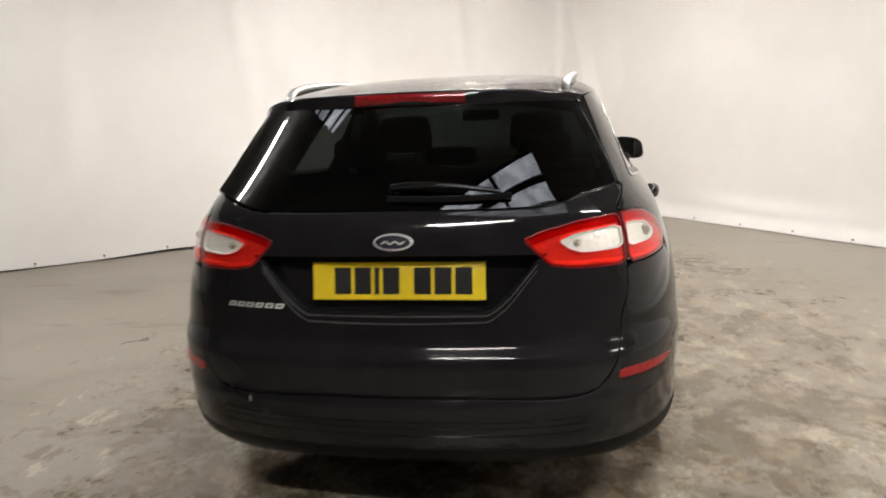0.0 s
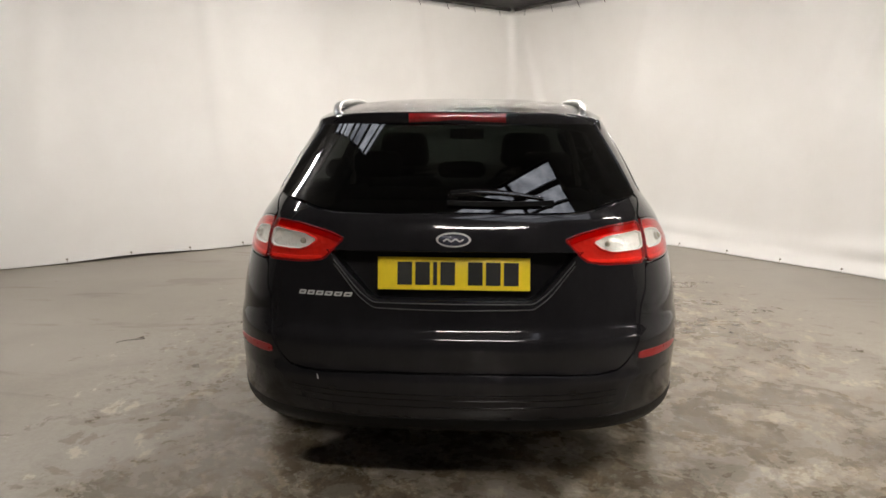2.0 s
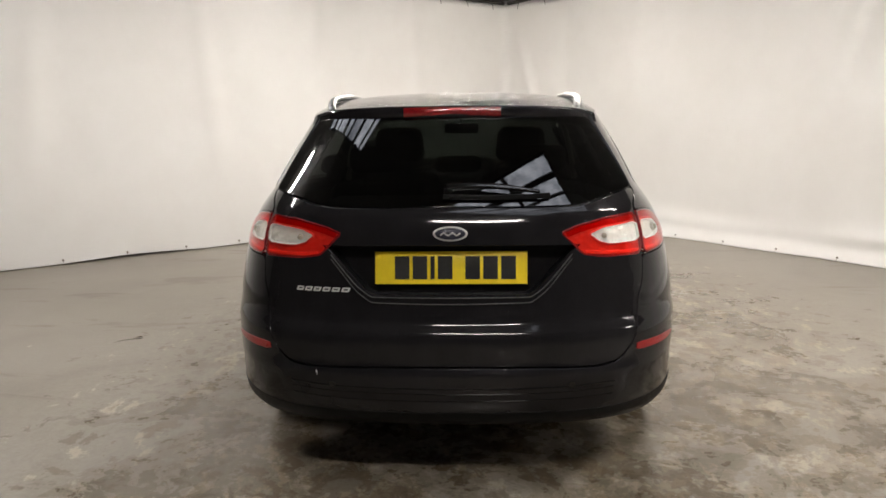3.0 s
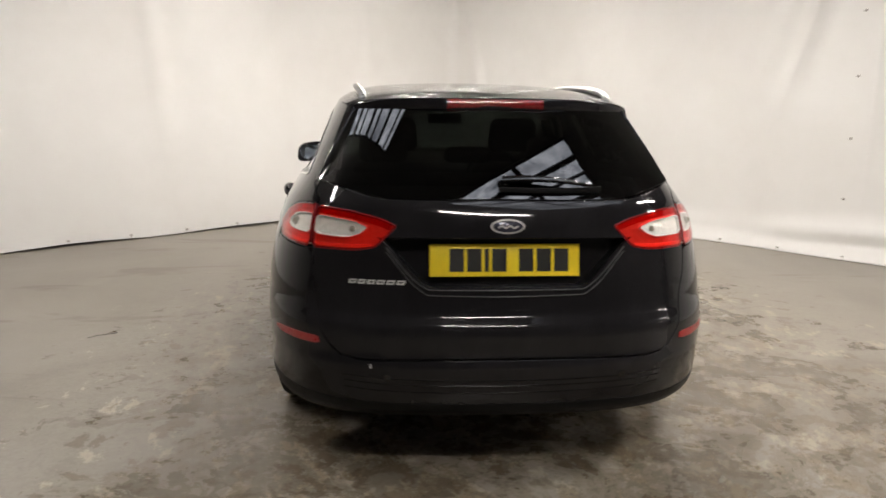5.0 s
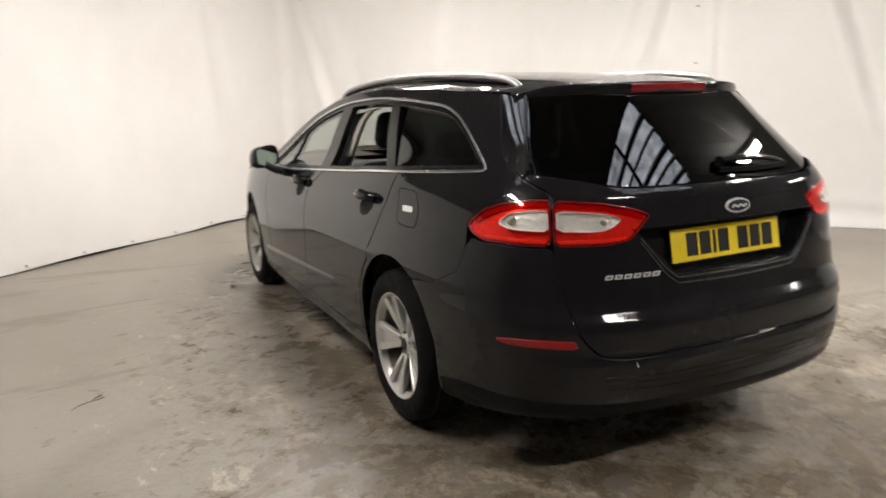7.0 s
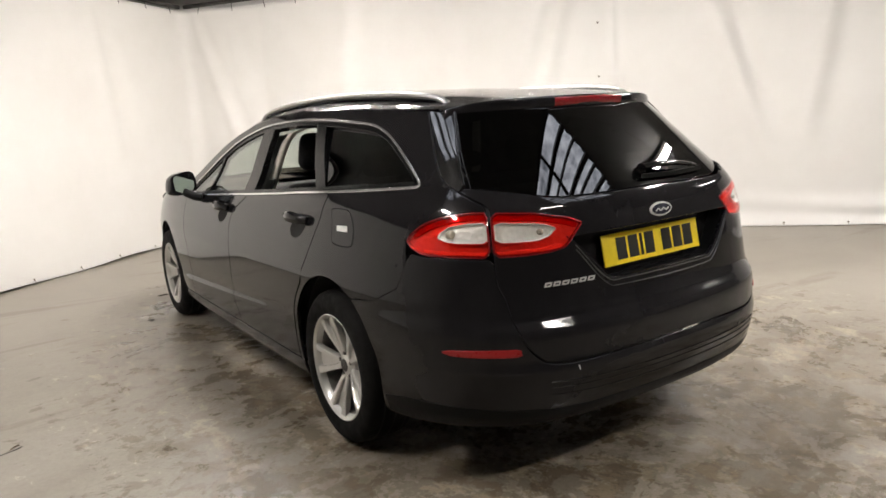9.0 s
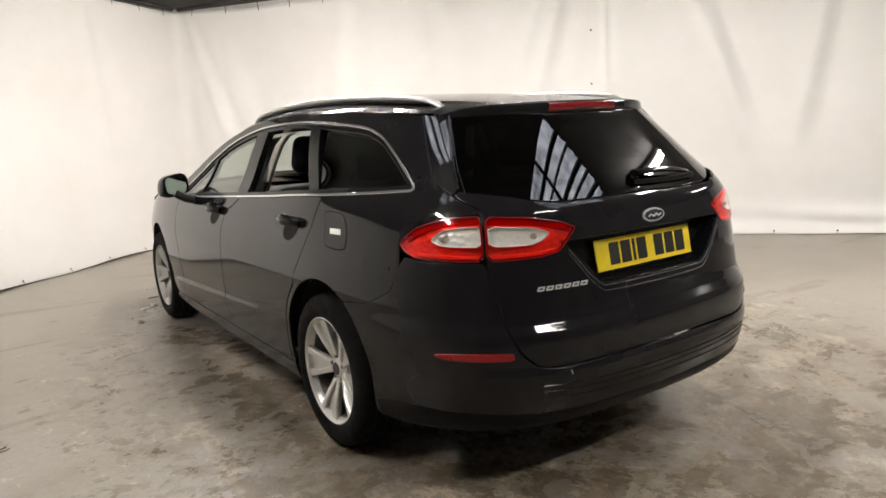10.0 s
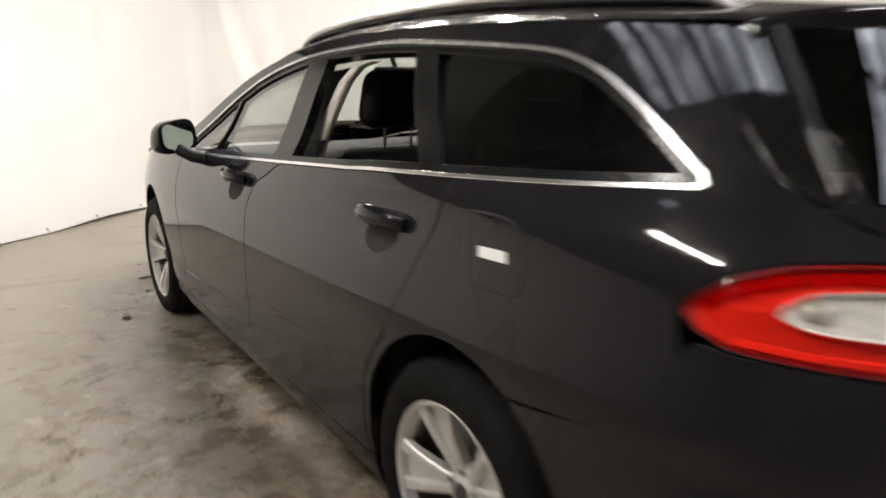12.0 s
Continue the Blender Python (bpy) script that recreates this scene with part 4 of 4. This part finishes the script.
# ---- wheels ----
def wheel(side, y):
    """Alloy wheel with five split spokes; the outer face looks along -x for the left side."""
    at = Matrix.Translation((side * .777, y + .030, .3295 - LIFT)) @ Matrix.Rotation(0 if side < 0 else math.pi, 4, "Z")
    tread = [(.224, -.103), (.238, -.112), (.262, -.117), (.290, -.114), (.312, -.104), (.325, -.086), (.3295, -.05), (.3295, .05), (.325, .086), (.312, .104), (.262, .117), (.224, .103)]
    tyre = lathe_bm(tread, 64)
    # tread grooves: shallow rings
    w = part("wheel", tyre, RUBBER, car, "black tyre on a silver split-spoke alloy wheel")
    w.matrix_basis = at
    for h in (-.055, 0, .055):
        part("tread_groove", lathe_bm([(.3303, h - .005), (.3303, h + .005)], 64), DARK, w)
    rim = lathe_bm([(.216, -.098), (.226, -.108), (.230, -.106), (.226, -.098), (.214, -.085), (.208, -.07)], 64)
    part("rim", rim, ALLOY, w, "silver alloy rim")
    # The barrel's darker alloy carries the shade of the wheel openings.
    part("rim_barrel", lathe_bm([(.2085, -.072), (.205, -.05), (.197, .03), (.210, .10)], 64), BARREL_SHADE, w, "inner barrel of the rim, shade in its colour")
    for k in range(5):
        for d in (-1, 1):
            bm = bmesh.new()
            rows = []
            for r, half, x, dep in ((.050, .016, -.062, .034), (.085, .0125, -.072, .032), (.125, .0125, -.083, .030), (.170, .0145, -.092, .026), (.214, .020, -.098, .022)):
                c = d * (.011 + .042 * ((r - .05) / .16) ** .9)
                rows.append([bm.verts.new((x + .006, c - half, r)), bm.verts.new((x, c - half * .72, r)), bm.verts.new((x, c + half * .72, r)),
                             bm.verts.new((x + .006, c + half, r)), bm.verts.new((x + dep, c + half * .8, r)), bm.verts.new((x + dep, c - half * .8, r))])
            for a, b in zip(rows, rows[1:]):
                for i in range(6):
                    bm.faces.new((a[i], a[(i + 1) % 6], b[(i + 1) % 6], b[i]))
            bm.faces.new(rows[0][::-1])
            bm.faces.new(rows[-1])
            bmesh.ops.transform(bm, matrix=Matrix.Rotation(radians(72 * k + 50), 4, "X"), verts=bm.verts)
            part("spoke", bm, ALLOY, w, angle=28)
        web = bmesh.new()
        rows = []
        for r, x in ((.050, -.054), (.10, -.062), (.16, -.072), (.212, -.079)):
            c = .011 + .042 * ((r - .05) / .16) ** .9
            rows.append([web.verts.new(p) for p in ((x + .004, -c, r), (x, 0, r), (x + .004, c, r), (x + .018, c, r), (x + .018, -c, r))])
        for a, b in zip(rows, rows[1:]):
            for i in range(5):
                web.faces.new((a[i], a[(i + 1) % 5], b[(i + 1) % 5], b[i]))
        web.faces.new(rows[0][::-1])
        web.faces.new(rows[-1])
        bmesh.ops.transform(web, matrix=Matrix.Rotation(radians(72 * k + 50), 4, "X"), verts=web.verts)
        part("spoke_web", web, ALLOY, w, angle=28)
    part("hub", lathe_bm([(.0005, -.066), (.028, -.066), (.034, -.062), (.050, -.058), (.068, -.050), (.070, -.02)], 40), ALLOY, w)
    part("centre_cap", lathe_bm([(.0005, -.071), (.024, -.070), (.028, -.066)], 32), STEEL_DARK, w, "dark oval centre cap")
    for k in range(5):
        a = radians(72 * k + 86)
        part("wheel_nut", lathe_bm([(.0005, -.066), (.008, -.065), (.010, -.05)], 10, m=Matrix.Translation((0, .052 * math.cos(a), .052 * math.sin(a)))), DISC, w)
    part("brake_disc", lathe_bm([(.06, -.015), (.150, -.015), (.150, .010), (.06, .010)], 40), DISC, w)
    part("brake_caliper", box_bm(-.045, .03, -.06, .06, .10, .165, .012, m=Matrix.Rotation(radians(60), 4, "X")), STEEL_DARK, w)
    part("wheel_backing", lathe_bm([(.0005, .03), (.19, .03)], 40), DARK, w)
    return w


def wheel_well(side, y):
    n = 28
    a = np.linspace(radians(2), radians(178), n)
    r = ARCH + .008
    V, F = [], []
    for i, x in enumerate((.855, .60)):
        V += [(side * x, y + r * math.cos(q), ARCH_Z + r * math.sin(q)) for q in a]
    F = [(i, i + 1, n + i + 1, n + i) for i in range(n - 1)] + [tuple(range(n, 2 * n))]
    mesh_ob("wheel_arch_liner", V, F, DARK, car)


def mirrors():
    for sg in (-1, 1):
        bm = bmesh.new()
        bmesh.ops.create_uvsphere(bm, u_segments=28, v_segments=18, radius=1)
        for v in bm.verts:
            x, y, z = v.co
            q = lambda c, p: math.copysign(abs(c) ** p, c)
            x, y, z = q(x, .62), q(y, .75), q(z, .62)
            y = max(y, -.25 - sg * .40 * x)
            v.co = (x * .100 * (1 - .10 * z), y * .090 + x * sg * -.015, z * .069 + .010 * x * sg * -1)
        body = part("door_mirror", bm, PAINT, car, "black door mirror")
        body.matrix_basis = Matrix.Translation((sg * .950, 2.985, 1.020)) @ Matrix.Rotation(radians(-sg * 6), 4, "Z")
        g = bmesh.new()
        ring = [g.verts.new((.084 * math.copysign(abs(math.cos(t)) ** .55, math.cos(t)), 0, .054 * math.copysign(abs(math.sin(t)) ** .55, math.sin(t)))) for t in np.linspace(0, 6.283, 33)[:-1]]
        g.faces.new(ring)
        glass_ob = part("mirror_glass", g, MIRROR, body, "mirror glass", smooth=False)
        glass_ob.matrix_basis = Matrix.Translation((0, -.032, .002)) @ Matrix.Rotation(radians(sg * -26), 4, "Z") @ Matrix.Rotation(radians(-5), 4, "X")
        part("mirror_lip", box_bm(-.072, .072, -.034, -.022, -.060, -.053, .003), RAIL_ALU, body)
        path = [(sg * .845, 2.93, .925), (sg * .89, 2.95, .935), (sg * .93, 2.975, .958), (sg * .95, 2.985, .985)]
        part("mirror_foot", tube_bm(path, lambda t: (.056 - .014 * t, .030 - .006 * t), 12), SATIN_BLACK, car, "black mirror foot")


def interior():
    part("floor_pan", box_bm(-.70, .70, .50, 4.3, .17, .32, .03), DARK, car)
    part("load_floor", box_bm(-.56, .56, .22, 1.5, .55, .60, .01), SEAT, car)
    part("load_cover", box_bm(-.60, .60, .40, 1.25, .93, .95, .008), SEAT, car, "black load cover")

    def seat(x, y, bench=False):
        w = .24
        st = part("seat", join_bm(box_bm(x - w, x + w, y, y + .52, .38, .58, .06, 3),
                                  box_bm(-w, w, -.07, .07, 0, .545, .065, 3, Matrix.Translation((x, y - .02, .48)) @ Matrix.Rotation(radians(16), 4, "X")),), SEAT, car, "charcoal fabric seat")
        if not bench:
            m = Matrix.Translation((x, y - .20, 1.175)) @ Matrix.Rotation(radians(10), 4, "X")
            bm = box_bm(-.152, .152, -.055, .055, -.10, .105, .05, 4)
            for v in bm.verts:
                v.co.x *= 1 - .9 * max(0, v.co.z + .02)
            bmesh.ops.transform(bm, matrix=m, verts=bm.verts)
            head = part("headrest", bm, SEAT, st)
            for dx in (-.055, .055):
                part("headrest_post", tube_bm([(x + dx, y - .185, 1.00), (x + dx, y - .195, 1.10)], .006, 8), CHROME, head)
        return st
    seat(-.37, 2.30)
    seat(.37, 2.30)
    for x in (-.42, 0, .42):
        st = seat(x, 1.52, True)
        part("headrest", box_bm(x - .12, x + .12, 1.25, 1.35, 1.06, 1.19 if x else 1.14, .04, 3), SEAT, st)
    part("dashboard", box_bm(-.74, .74, 3.0, 3.45, .62, .93, .07, 3), SEAT, car, "dark dashboard")
    part("steering_wheel", tube_bm([(.37 + .18 * math.cos(t), 2.88 - .05 * math.sin(t), .88 + .17 * math.sin(t)) for t in np.linspace(0, 6.283, 33)], .015, 8, False), SEAT, car)
    part("inner_mirror", box_bm(-.12, .12, 2.72, 2.75, 1.235, 1.305, .012), SATIN_BLACK, car, "black inside mirror")
    part("mirror_stem", tube_bm([(0, 2.74, 1.28), (0, 2.79, 1.36)], .012, 8), SATIN_BLACK, car)


def small_rear(gate):
    # number plate
    m = Matrix.Translation((0, .1155, .8115)) @ Matrix.Rotation(radians(-10), 4, "X")
    plate = part("number_plate", box_bm(-.26, .26, -.003, .003, -.0555, .0555, .0025, 2, m), PLATE_YELLOW, gate, "yellow number plate with black bars")
    x = -.192
    for k, w in enumerate((.050, .050, .014, .050, 0, .050, .050, .050)):
        if w == 0:
            x += .033
            continue
        part("plate_bar", box_bm(x, x + w, -.0042, -.003, -.0395, .0395, 0, 1, m), PLATE_INK, plate)
        x += w + .011
    part("plate_border", join_bm(box_bm(-.26, .26, -.0036, -.003, -.0555, -.0535, 0, 1, m), box_bm(-.26, .26, -.0036, -.003, .0535, .0555, 0, 1, m)), PLATE_YELLOW, plate)
    # oval badge: a bright ring round a dark field, with a plain swash
    def oval(a, b, y, h):
        bm = bmesh.new()
        ring0 = [bm.verts.new((a * math.cos(t), y, b * math.sin(t))) for t in np.linspace(0, 6.283, 41)[:-1]]
        ring1 = [bm.verts.new((a * .94 * math.cos(t), y - h, b * .92 * math.sin(t))) for t in np.linspace(0, 6.283, 41)[:-1]]
        for i in range(40):
            bm.faces.new((ring0[i], ring0[(i + 1) % 40], ring1[(i + 1) % 40], ring1[i]))
        bm.faces.new(ring1)
        bmesh.ops.transform(bm, matrix=Matrix.Translation((0, .0785, .934)) @ Matrix.Rotation(radians(-9), 4, "X"), verts=bm.verts)
        return bm
    badge = part("badge", oval(.059, .0255, .0, .006), ALLOY, gate, "oval badge with a bright rim")
    part("badge_field", oval(.051, .0195, -.0065, .0015), simple("dark badge enamel", (.035, .036, .05), .25, .3), badge)
    part("badge_swash", tube_bm([Vector((x * .001, .069, .934 + .004 * math.sin(x * .22))) for x in range(-34, 35, 4)], lambda t: (.0012, .003), 6), ALLOY, badge)
    # model lettering as plain bright bars
    for k in range(6):
        s0 = .428 - k * .0335
        bar = [(s0 + .003, .7365), (s0 - .022, .7367), (s0 - .027, .750), (s0 - .002, .7498)]
        hole = [(s0 - .0035, .7400), (s0 - .0185, .7401), (s0 - .0205, .7466), (s0 - .0055, .7465)]
        patch("badge_bar", bar, ALLOY, gate, [hole], off=.002, depth=.003, edge=.0008, step=.01)
    # wiper on the rear window
    def on_glass(x, z, lift):
        s = a_of_x(x, z)
        return pane(s, z) + pane_normal(s, z) * lift
    arm = [on_glass(.30 + -.31 * t, 1.053 + .018 * math.sin(t * 1.7), .018 + .012 * math.sin(t * 3.1)) for t in np.linspace(0, 1, 14)]
    wp = part("wiper", tube_bm(arm, lambda t: (.008 + .016 * t, .007 + .007 * t), 10), GLOSS_BLACK, gate, "black rear wiper arm")
    blade = [on_glass(.335 - .36 * t, 1.045 - .004 * math.sin(3.1 * t), .012) for t in np.linspace(0, 1, 14)]
    part("wiper_blade", tube_bm(blade, (.005, .010), 6), SATIN_BLACK, wp)
    part("wiper_cap", lathe_bm([(.0005, -.018), (.012, -.017), (.019, -.008), (.022, .0)], 20, m=Matrix.Translation(Vector(on_glass(-.005, 1.069, .002))) @ Matrix.Rotation(radians(48), 4, "X") @ Matrix.Rotation(radians(90), 4, "Z")), GLOSS_BLACK, wp)
    # white sticker and small marks
    patch("sticker", [(1.382, .893), (1.468, .892), (1.468, .912), (1.384, .914)], WHITE_PAPER, car, off=.0025, depth=.001, edge=.0005, step=.03, label="small white sticker")
    patch("scratch", [(.347, .456), (.350, .456), (.352, .472), (.349, .472)], WHITE_PAPER, car, off=.001, depth=.0, edge=.0003, step=.02)



gate = rear_panels()
bumper = side_panels()
glasshouse()
top_panels(gate)
for side in (-1, 1):
    for y in (ARCH_R, ARCH_F):
        wheel(side, y)
        wheel_well(side, y)
mirrors()
interior()
small_rear(gate)


# ---- roof with rooflights, and the lamps under it ----
LAMP_H = 3.02
SKY = [(4.46, 5.98, 6.27, 8.0), (5.40, 6.14, 3.4, 4.80)]     # rooflights: from l to l, from r to r


def ceiling():
    ls = sorted({-1.0, 14.3, *[v for s in SKY for v in s[:2]]})
    rs = sorted({-1.0, 14.3, *[v for s in SKY for v in s[2:]]})
    bm = bmesh.new()
    for l0, l1 in zip(ls, ls[1:]):
        for r0, r1 in zip(rs, rs[1:]):
            if any(s[0] <= l0 and l1 <= s[1] and s[2] <= r0 and r1 <= s[3] for s in SKY):
                continue
            bm.faces.new([bm.verts.new(plan(l, r, SHED_H)) for l, r in ((l0, r0), (l1, r0), (l1, r1), (l0, r1))])
    bmesh.ops.remove_doubles(bm, verts=bm.verts, dist=.001)
    return tagged(part("ceiling", bm, ROOF_STEEL, None, "dark steel roof sheets with rooflights", smooth=False), category="ceiling", kind="structure")


def lit_ceiling_boards():
    """Boards added under the dark roof along both curtains, white to look lit."""
    bm = bmesh.new()
    z = SHED_H - .012
    for a, b, c, d in ((-.6, 2.6, -.6, .9), (-.6, .9, .9, 2.6)):
        lo = [bm.verts.new(plan(l, r, z)) for l, r in ((a, c), (b, c), (b, d), (a, d))]
        hi = [bm.verts.new(v.co + Vector((0, 0, .008))) for v in lo]
        bm.faces.new(lo), bm.faces.new(hi)
        for i in range(4):
            bm.faces.new((lo[i], lo[(i + 1) % 4], hi[(i + 1) % 4], hi[i]))
    return tagged(part("lit_ceiling_boards", bm, LIT_BOARD, None, "white boards added under the dark roof to pass for lit ceiling", smooth=False), category="ceiling", kind="structure")


def rooflight_material():
    m, n, l, b = material("weathered rooflight sheet")
    b.inputs["Base Color"].default_value = (.5, .5, .52, 1)
    f = noise_tex(n, l, 4.0, 9, .70, distortion=.6)
    c = ramp(n, l, f, (.36, (.13, .14, .17)), (.52, (.52, .54, .60)), (.66, (.90, .93, 1.0)))
    l.new(c, b.inputs["Emission Color"])
    b.inputs["Emission Strength"].default_value = 8.0
    return m


ROOFLIGHT = rooflight_material()


def rooflight(l0, l1, r0, r1):
    """Corrugated translucent sheets over dark purlins."""
    ob = new("rooflight")
    n = int((r1 - r0) / .03)
    V, F = [], []
    for i in range(n + 1):
        r = r0 + (r1 - r0) * i / n
        for l in (l0, l1):
            V.append(plan(l, r, SHED_H + .05 + .02 * math.sin(r * 40)))
    F = [(2 * i, 2 * i + 1, 2 * i + 3, 2 * i + 2) for i in range(n)]
    mesh_ob("sheet", V, F, ROOFLIGHT, ob)
    r = r0
    k = 0
    while r < r1:
        w = (.035, .060, .026, .072)[k % 4]
        a, b = plan(l0, r, SHED_H - .02), plan(l1, r, SHED_H - .02)
        part("rib", box_bm(0, l1 - l0, -w / 2, w / 2, -.02, .02, m=Matrix.Translation(a) @ Matrix.Rotation(math.atan2(ALONG_L.y, ALONG_L.x), 4, "Z")), STEEL_DARK, ob)
        r += (.24, .20, .27, .18)[k % 4]
        k += 1
    l = l0 + .80
    while l < l1:
        part("purlin", box_bm(0, r1 - r0, -.026, .026, -.03, .0, m=Matrix.Translation(plan(l, r0, SHED_H - .03)) @ Matrix.Rotation(math.atan2(ALONG_R.y, ALONG_R.x), 4, "Z")), STEEL_DARK, ob)
        l += 1.2
    return tagged(ob, "weathered translucent corrugated rooflight over dark purlins", "rooflight", "rooflights", "structure")


TUBE = emitter("lit fluorescent tube", (1.0, .932, .870), 232.0)
LAMP_WHITE = simple("white lamp housing", (.75, .75, .73), .5)


def batten(name_at, heading, length=1.2):
    """A fluorescent batten hung from the roof, with its light; several are added fill."""
    ob = new("batten_lamp")
    ob.matrix_world = Matrix.Translation(name_at) @ Matrix.Rotation(heading, 4, "Z")
    h = length / 2
    part("housing", box_bm(-h, h, -.06, .06, .03, .09, .012), LAMP_WHITE, ob)
    for y in (-.035, .035):
        part("tube", tube_bm([(-h + .03, y, .012), (h - .03, y, .012)], .016, 10), TUBE, ob, "lit white tube")
    for x in (-h * .7, h * .7):
        part("hanger", tube_bm([(x, 0, .09), (x, 0, SHED_H - name_at[2])], .004, 6), STEEL_DARK, ob)
    return tagged(ob, "lit twin-tube fluorescent batten hung under the roof, several added as unseen fill", "lamp", "batten lamps")


ceiling()
lit_ceiling_boards()
for s in SKY:
    rooflight(*s)
ANG_L, ANG_R = math.atan2(ALONG_L.y, ALONG_L.x), math.atan2(ALONG_R.y, ALONG_R.x)
batten(plan(3.2, 7.86, LAMP_H), ANG_L, 1.5)
batten(Vector((.28, -2.46, LAMP_H)), radians(-13.6), 1.3)
# First follows a roof-edge glint; the other four are added to brighten the curtains.
for l, r, a in ((3.0, 3.6, ANG_L), (2.8, 2.4, ANG_R), (6.9, 3.2, ANG_L), (1.9, 10.9, ANG_L), (2.7, 5.0, ANG_L)):
    batten(plan(l, r, LAMP_H), a)


# ---- curtain rail, hooks, eyelets ----
def rails():
    for along, inward, sg in ((ALONG_L, ALONG_R, -1), (ALONG_R, ALONG_L, 1)):
        up = Vector((0, 0, CURTAIN_TOP + .05))
        ob = part("curtain_rail", tube_bm([CORNER + along * .05 + up, CORNER + along * 11.8 + up], .026, 10), STEEL_DARK, None, "dark steel tube carrying the white curtain")
        tagged(ob, category="curtain rail", group="curtain rails")
        for k in range(24):
            p = Vector(curtain_point(sg * (.20 + k * .46), CURTAIN_TOP - .03).tolist())
            q = CORNER + along * (.33 + k * .46) + up
            part("hook", tube_bm([q + Vector((0, 0, .03)), q * .5 + p * .5 + inward * .03, p + inward * .012 - Vector((0, 0, .02))], .004, 6), STEEL_DARK, ob)


rails()


def eyelet(s, z, tie=True):
    p = Vector(curtain_point(s, z).tolist())
    inward = ALONG_L if s > 0 else ALONG_R
    q = inward.to_track_quat("X", "Z").to_matrix().to_4x4()
    p = p + inward * .004
    e = part("eyelet", lathe_bm([(.005, .0), (.007, .003), (.010, .003), (.012, .0)], 12, m=Matrix.Translation(p) @ q), BRASS, curtain)
    part("eyelet_hole", lathe_bm([(.0005, .001), (.006, .001)], 10, m=Matrix.Translation(p) @ q), DARK, e)
    if tie:
        part("tie", tube_bm([p + inward * .004, p + inward * .018 - Vector((0, 0, .02)), p + inward * .03 - Vector((0, 0, z - .004))], .002, 6), BRASS, e)


for k in range(13):
    eyelet(-(.48 + k * .6), .045)
for k in range(14):
    eyelet(.52 + k * .605, .035)
for z in (.57, 1.14, 1.71, 2.29):
    eyelet(5.28, z, False)


# ---- flakes of dirt on the floor ----
def debris(x, y, size, turn, long=1.0):
    rng = random.Random(int(x * 1000) + int(y * 77))
    bm = bmesh.new()
    ring = []
    for k in range(11):
        a = k * 2 * math.pi / 11
        r = size * rng.uniform(.45, 1.0)
        ring.append((r * math.cos(a) * long, r * math.sin(a)))
    top = [bm.verts.new((p[0] * .8, p[1] * .8, .003 + rng.uniform(0, .004))) for p in ring]
    low = [bm.verts.new((p[0], p[1], .0006)) for p in ring]
    mid = bm.verts.new((0, 0, .005))
    for k in range(11):
        bm.faces.new((low[k], low[(k + 1) % 11], top[(k + 1) % 11], top[k]))
        bm.faces.new((top[k], top[(k + 1) % 11], mid))
    bm.faces.new(low[::-1])
    bmesh.ops.transform(bm, matrix=Matrix.Translation((x, y, 0)) @ Matrix.Rotation(turn, 4, "Z"), verts=bm.verts)
    ob = part("dirt_flake", bm, DIRT, None, "dark flake of dirt lying on the concrete floor")
    return tagged(ob, category="dirt", group="flakes of dirt on the floor")


for k, (x, y) in enumerate([(-0.82, 4.73), (-0.87, 4.39), (-1.08, 3.9)]):
    debris(x, y, (.035, .02, .03)[k], .7 * k, (1.6, 1.2, 1.8)[k])


def twig():
    a, b = Vector((-2.165, 1.884, .004)), Vector((-2.035, 1.985, .005))
    side = Vector((-.6, .8, 0))
    stem = [a + (b - a) * u + side * .012 * math.sin(u * 5.0) for u in np.linspace(0, 1, 9)]
    ob = part("twig", tube_bm(stem, lambda u: .0013 + .0006 * u, 6), DIRT, None, "thin dark twig with a dry leaf on the floor")
    leaf = bmesh.new()
    row = []
    for u in np.linspace(0, 1, 7):
        p = b - (b - a) * .32 * (1 - u) + side * (.006 + .004 * math.sin(u * 3))
        w = .006 * math.sin(math.pi * (u * .9 + .05))
        row.append([leaf.verts.new(p + side * w * k + Vector((0, 0, .002 + .006 * abs(k) * u))) for k in (-1, 0, 1)])
    for p, q in zip(row, row[1:]):
        for k in (0, 1):
            leaf.faces.new((p[k], p[k + 1], q[k + 1], q[k]))
    bmesh.ops.solidify(leaf, geom=list(leaf.faces), thickness=.0008)
    part("leaf", leaf, DRY_LEAF, ob, "dry brown leaf")
    return tagged(ob, category="twig")


twig()
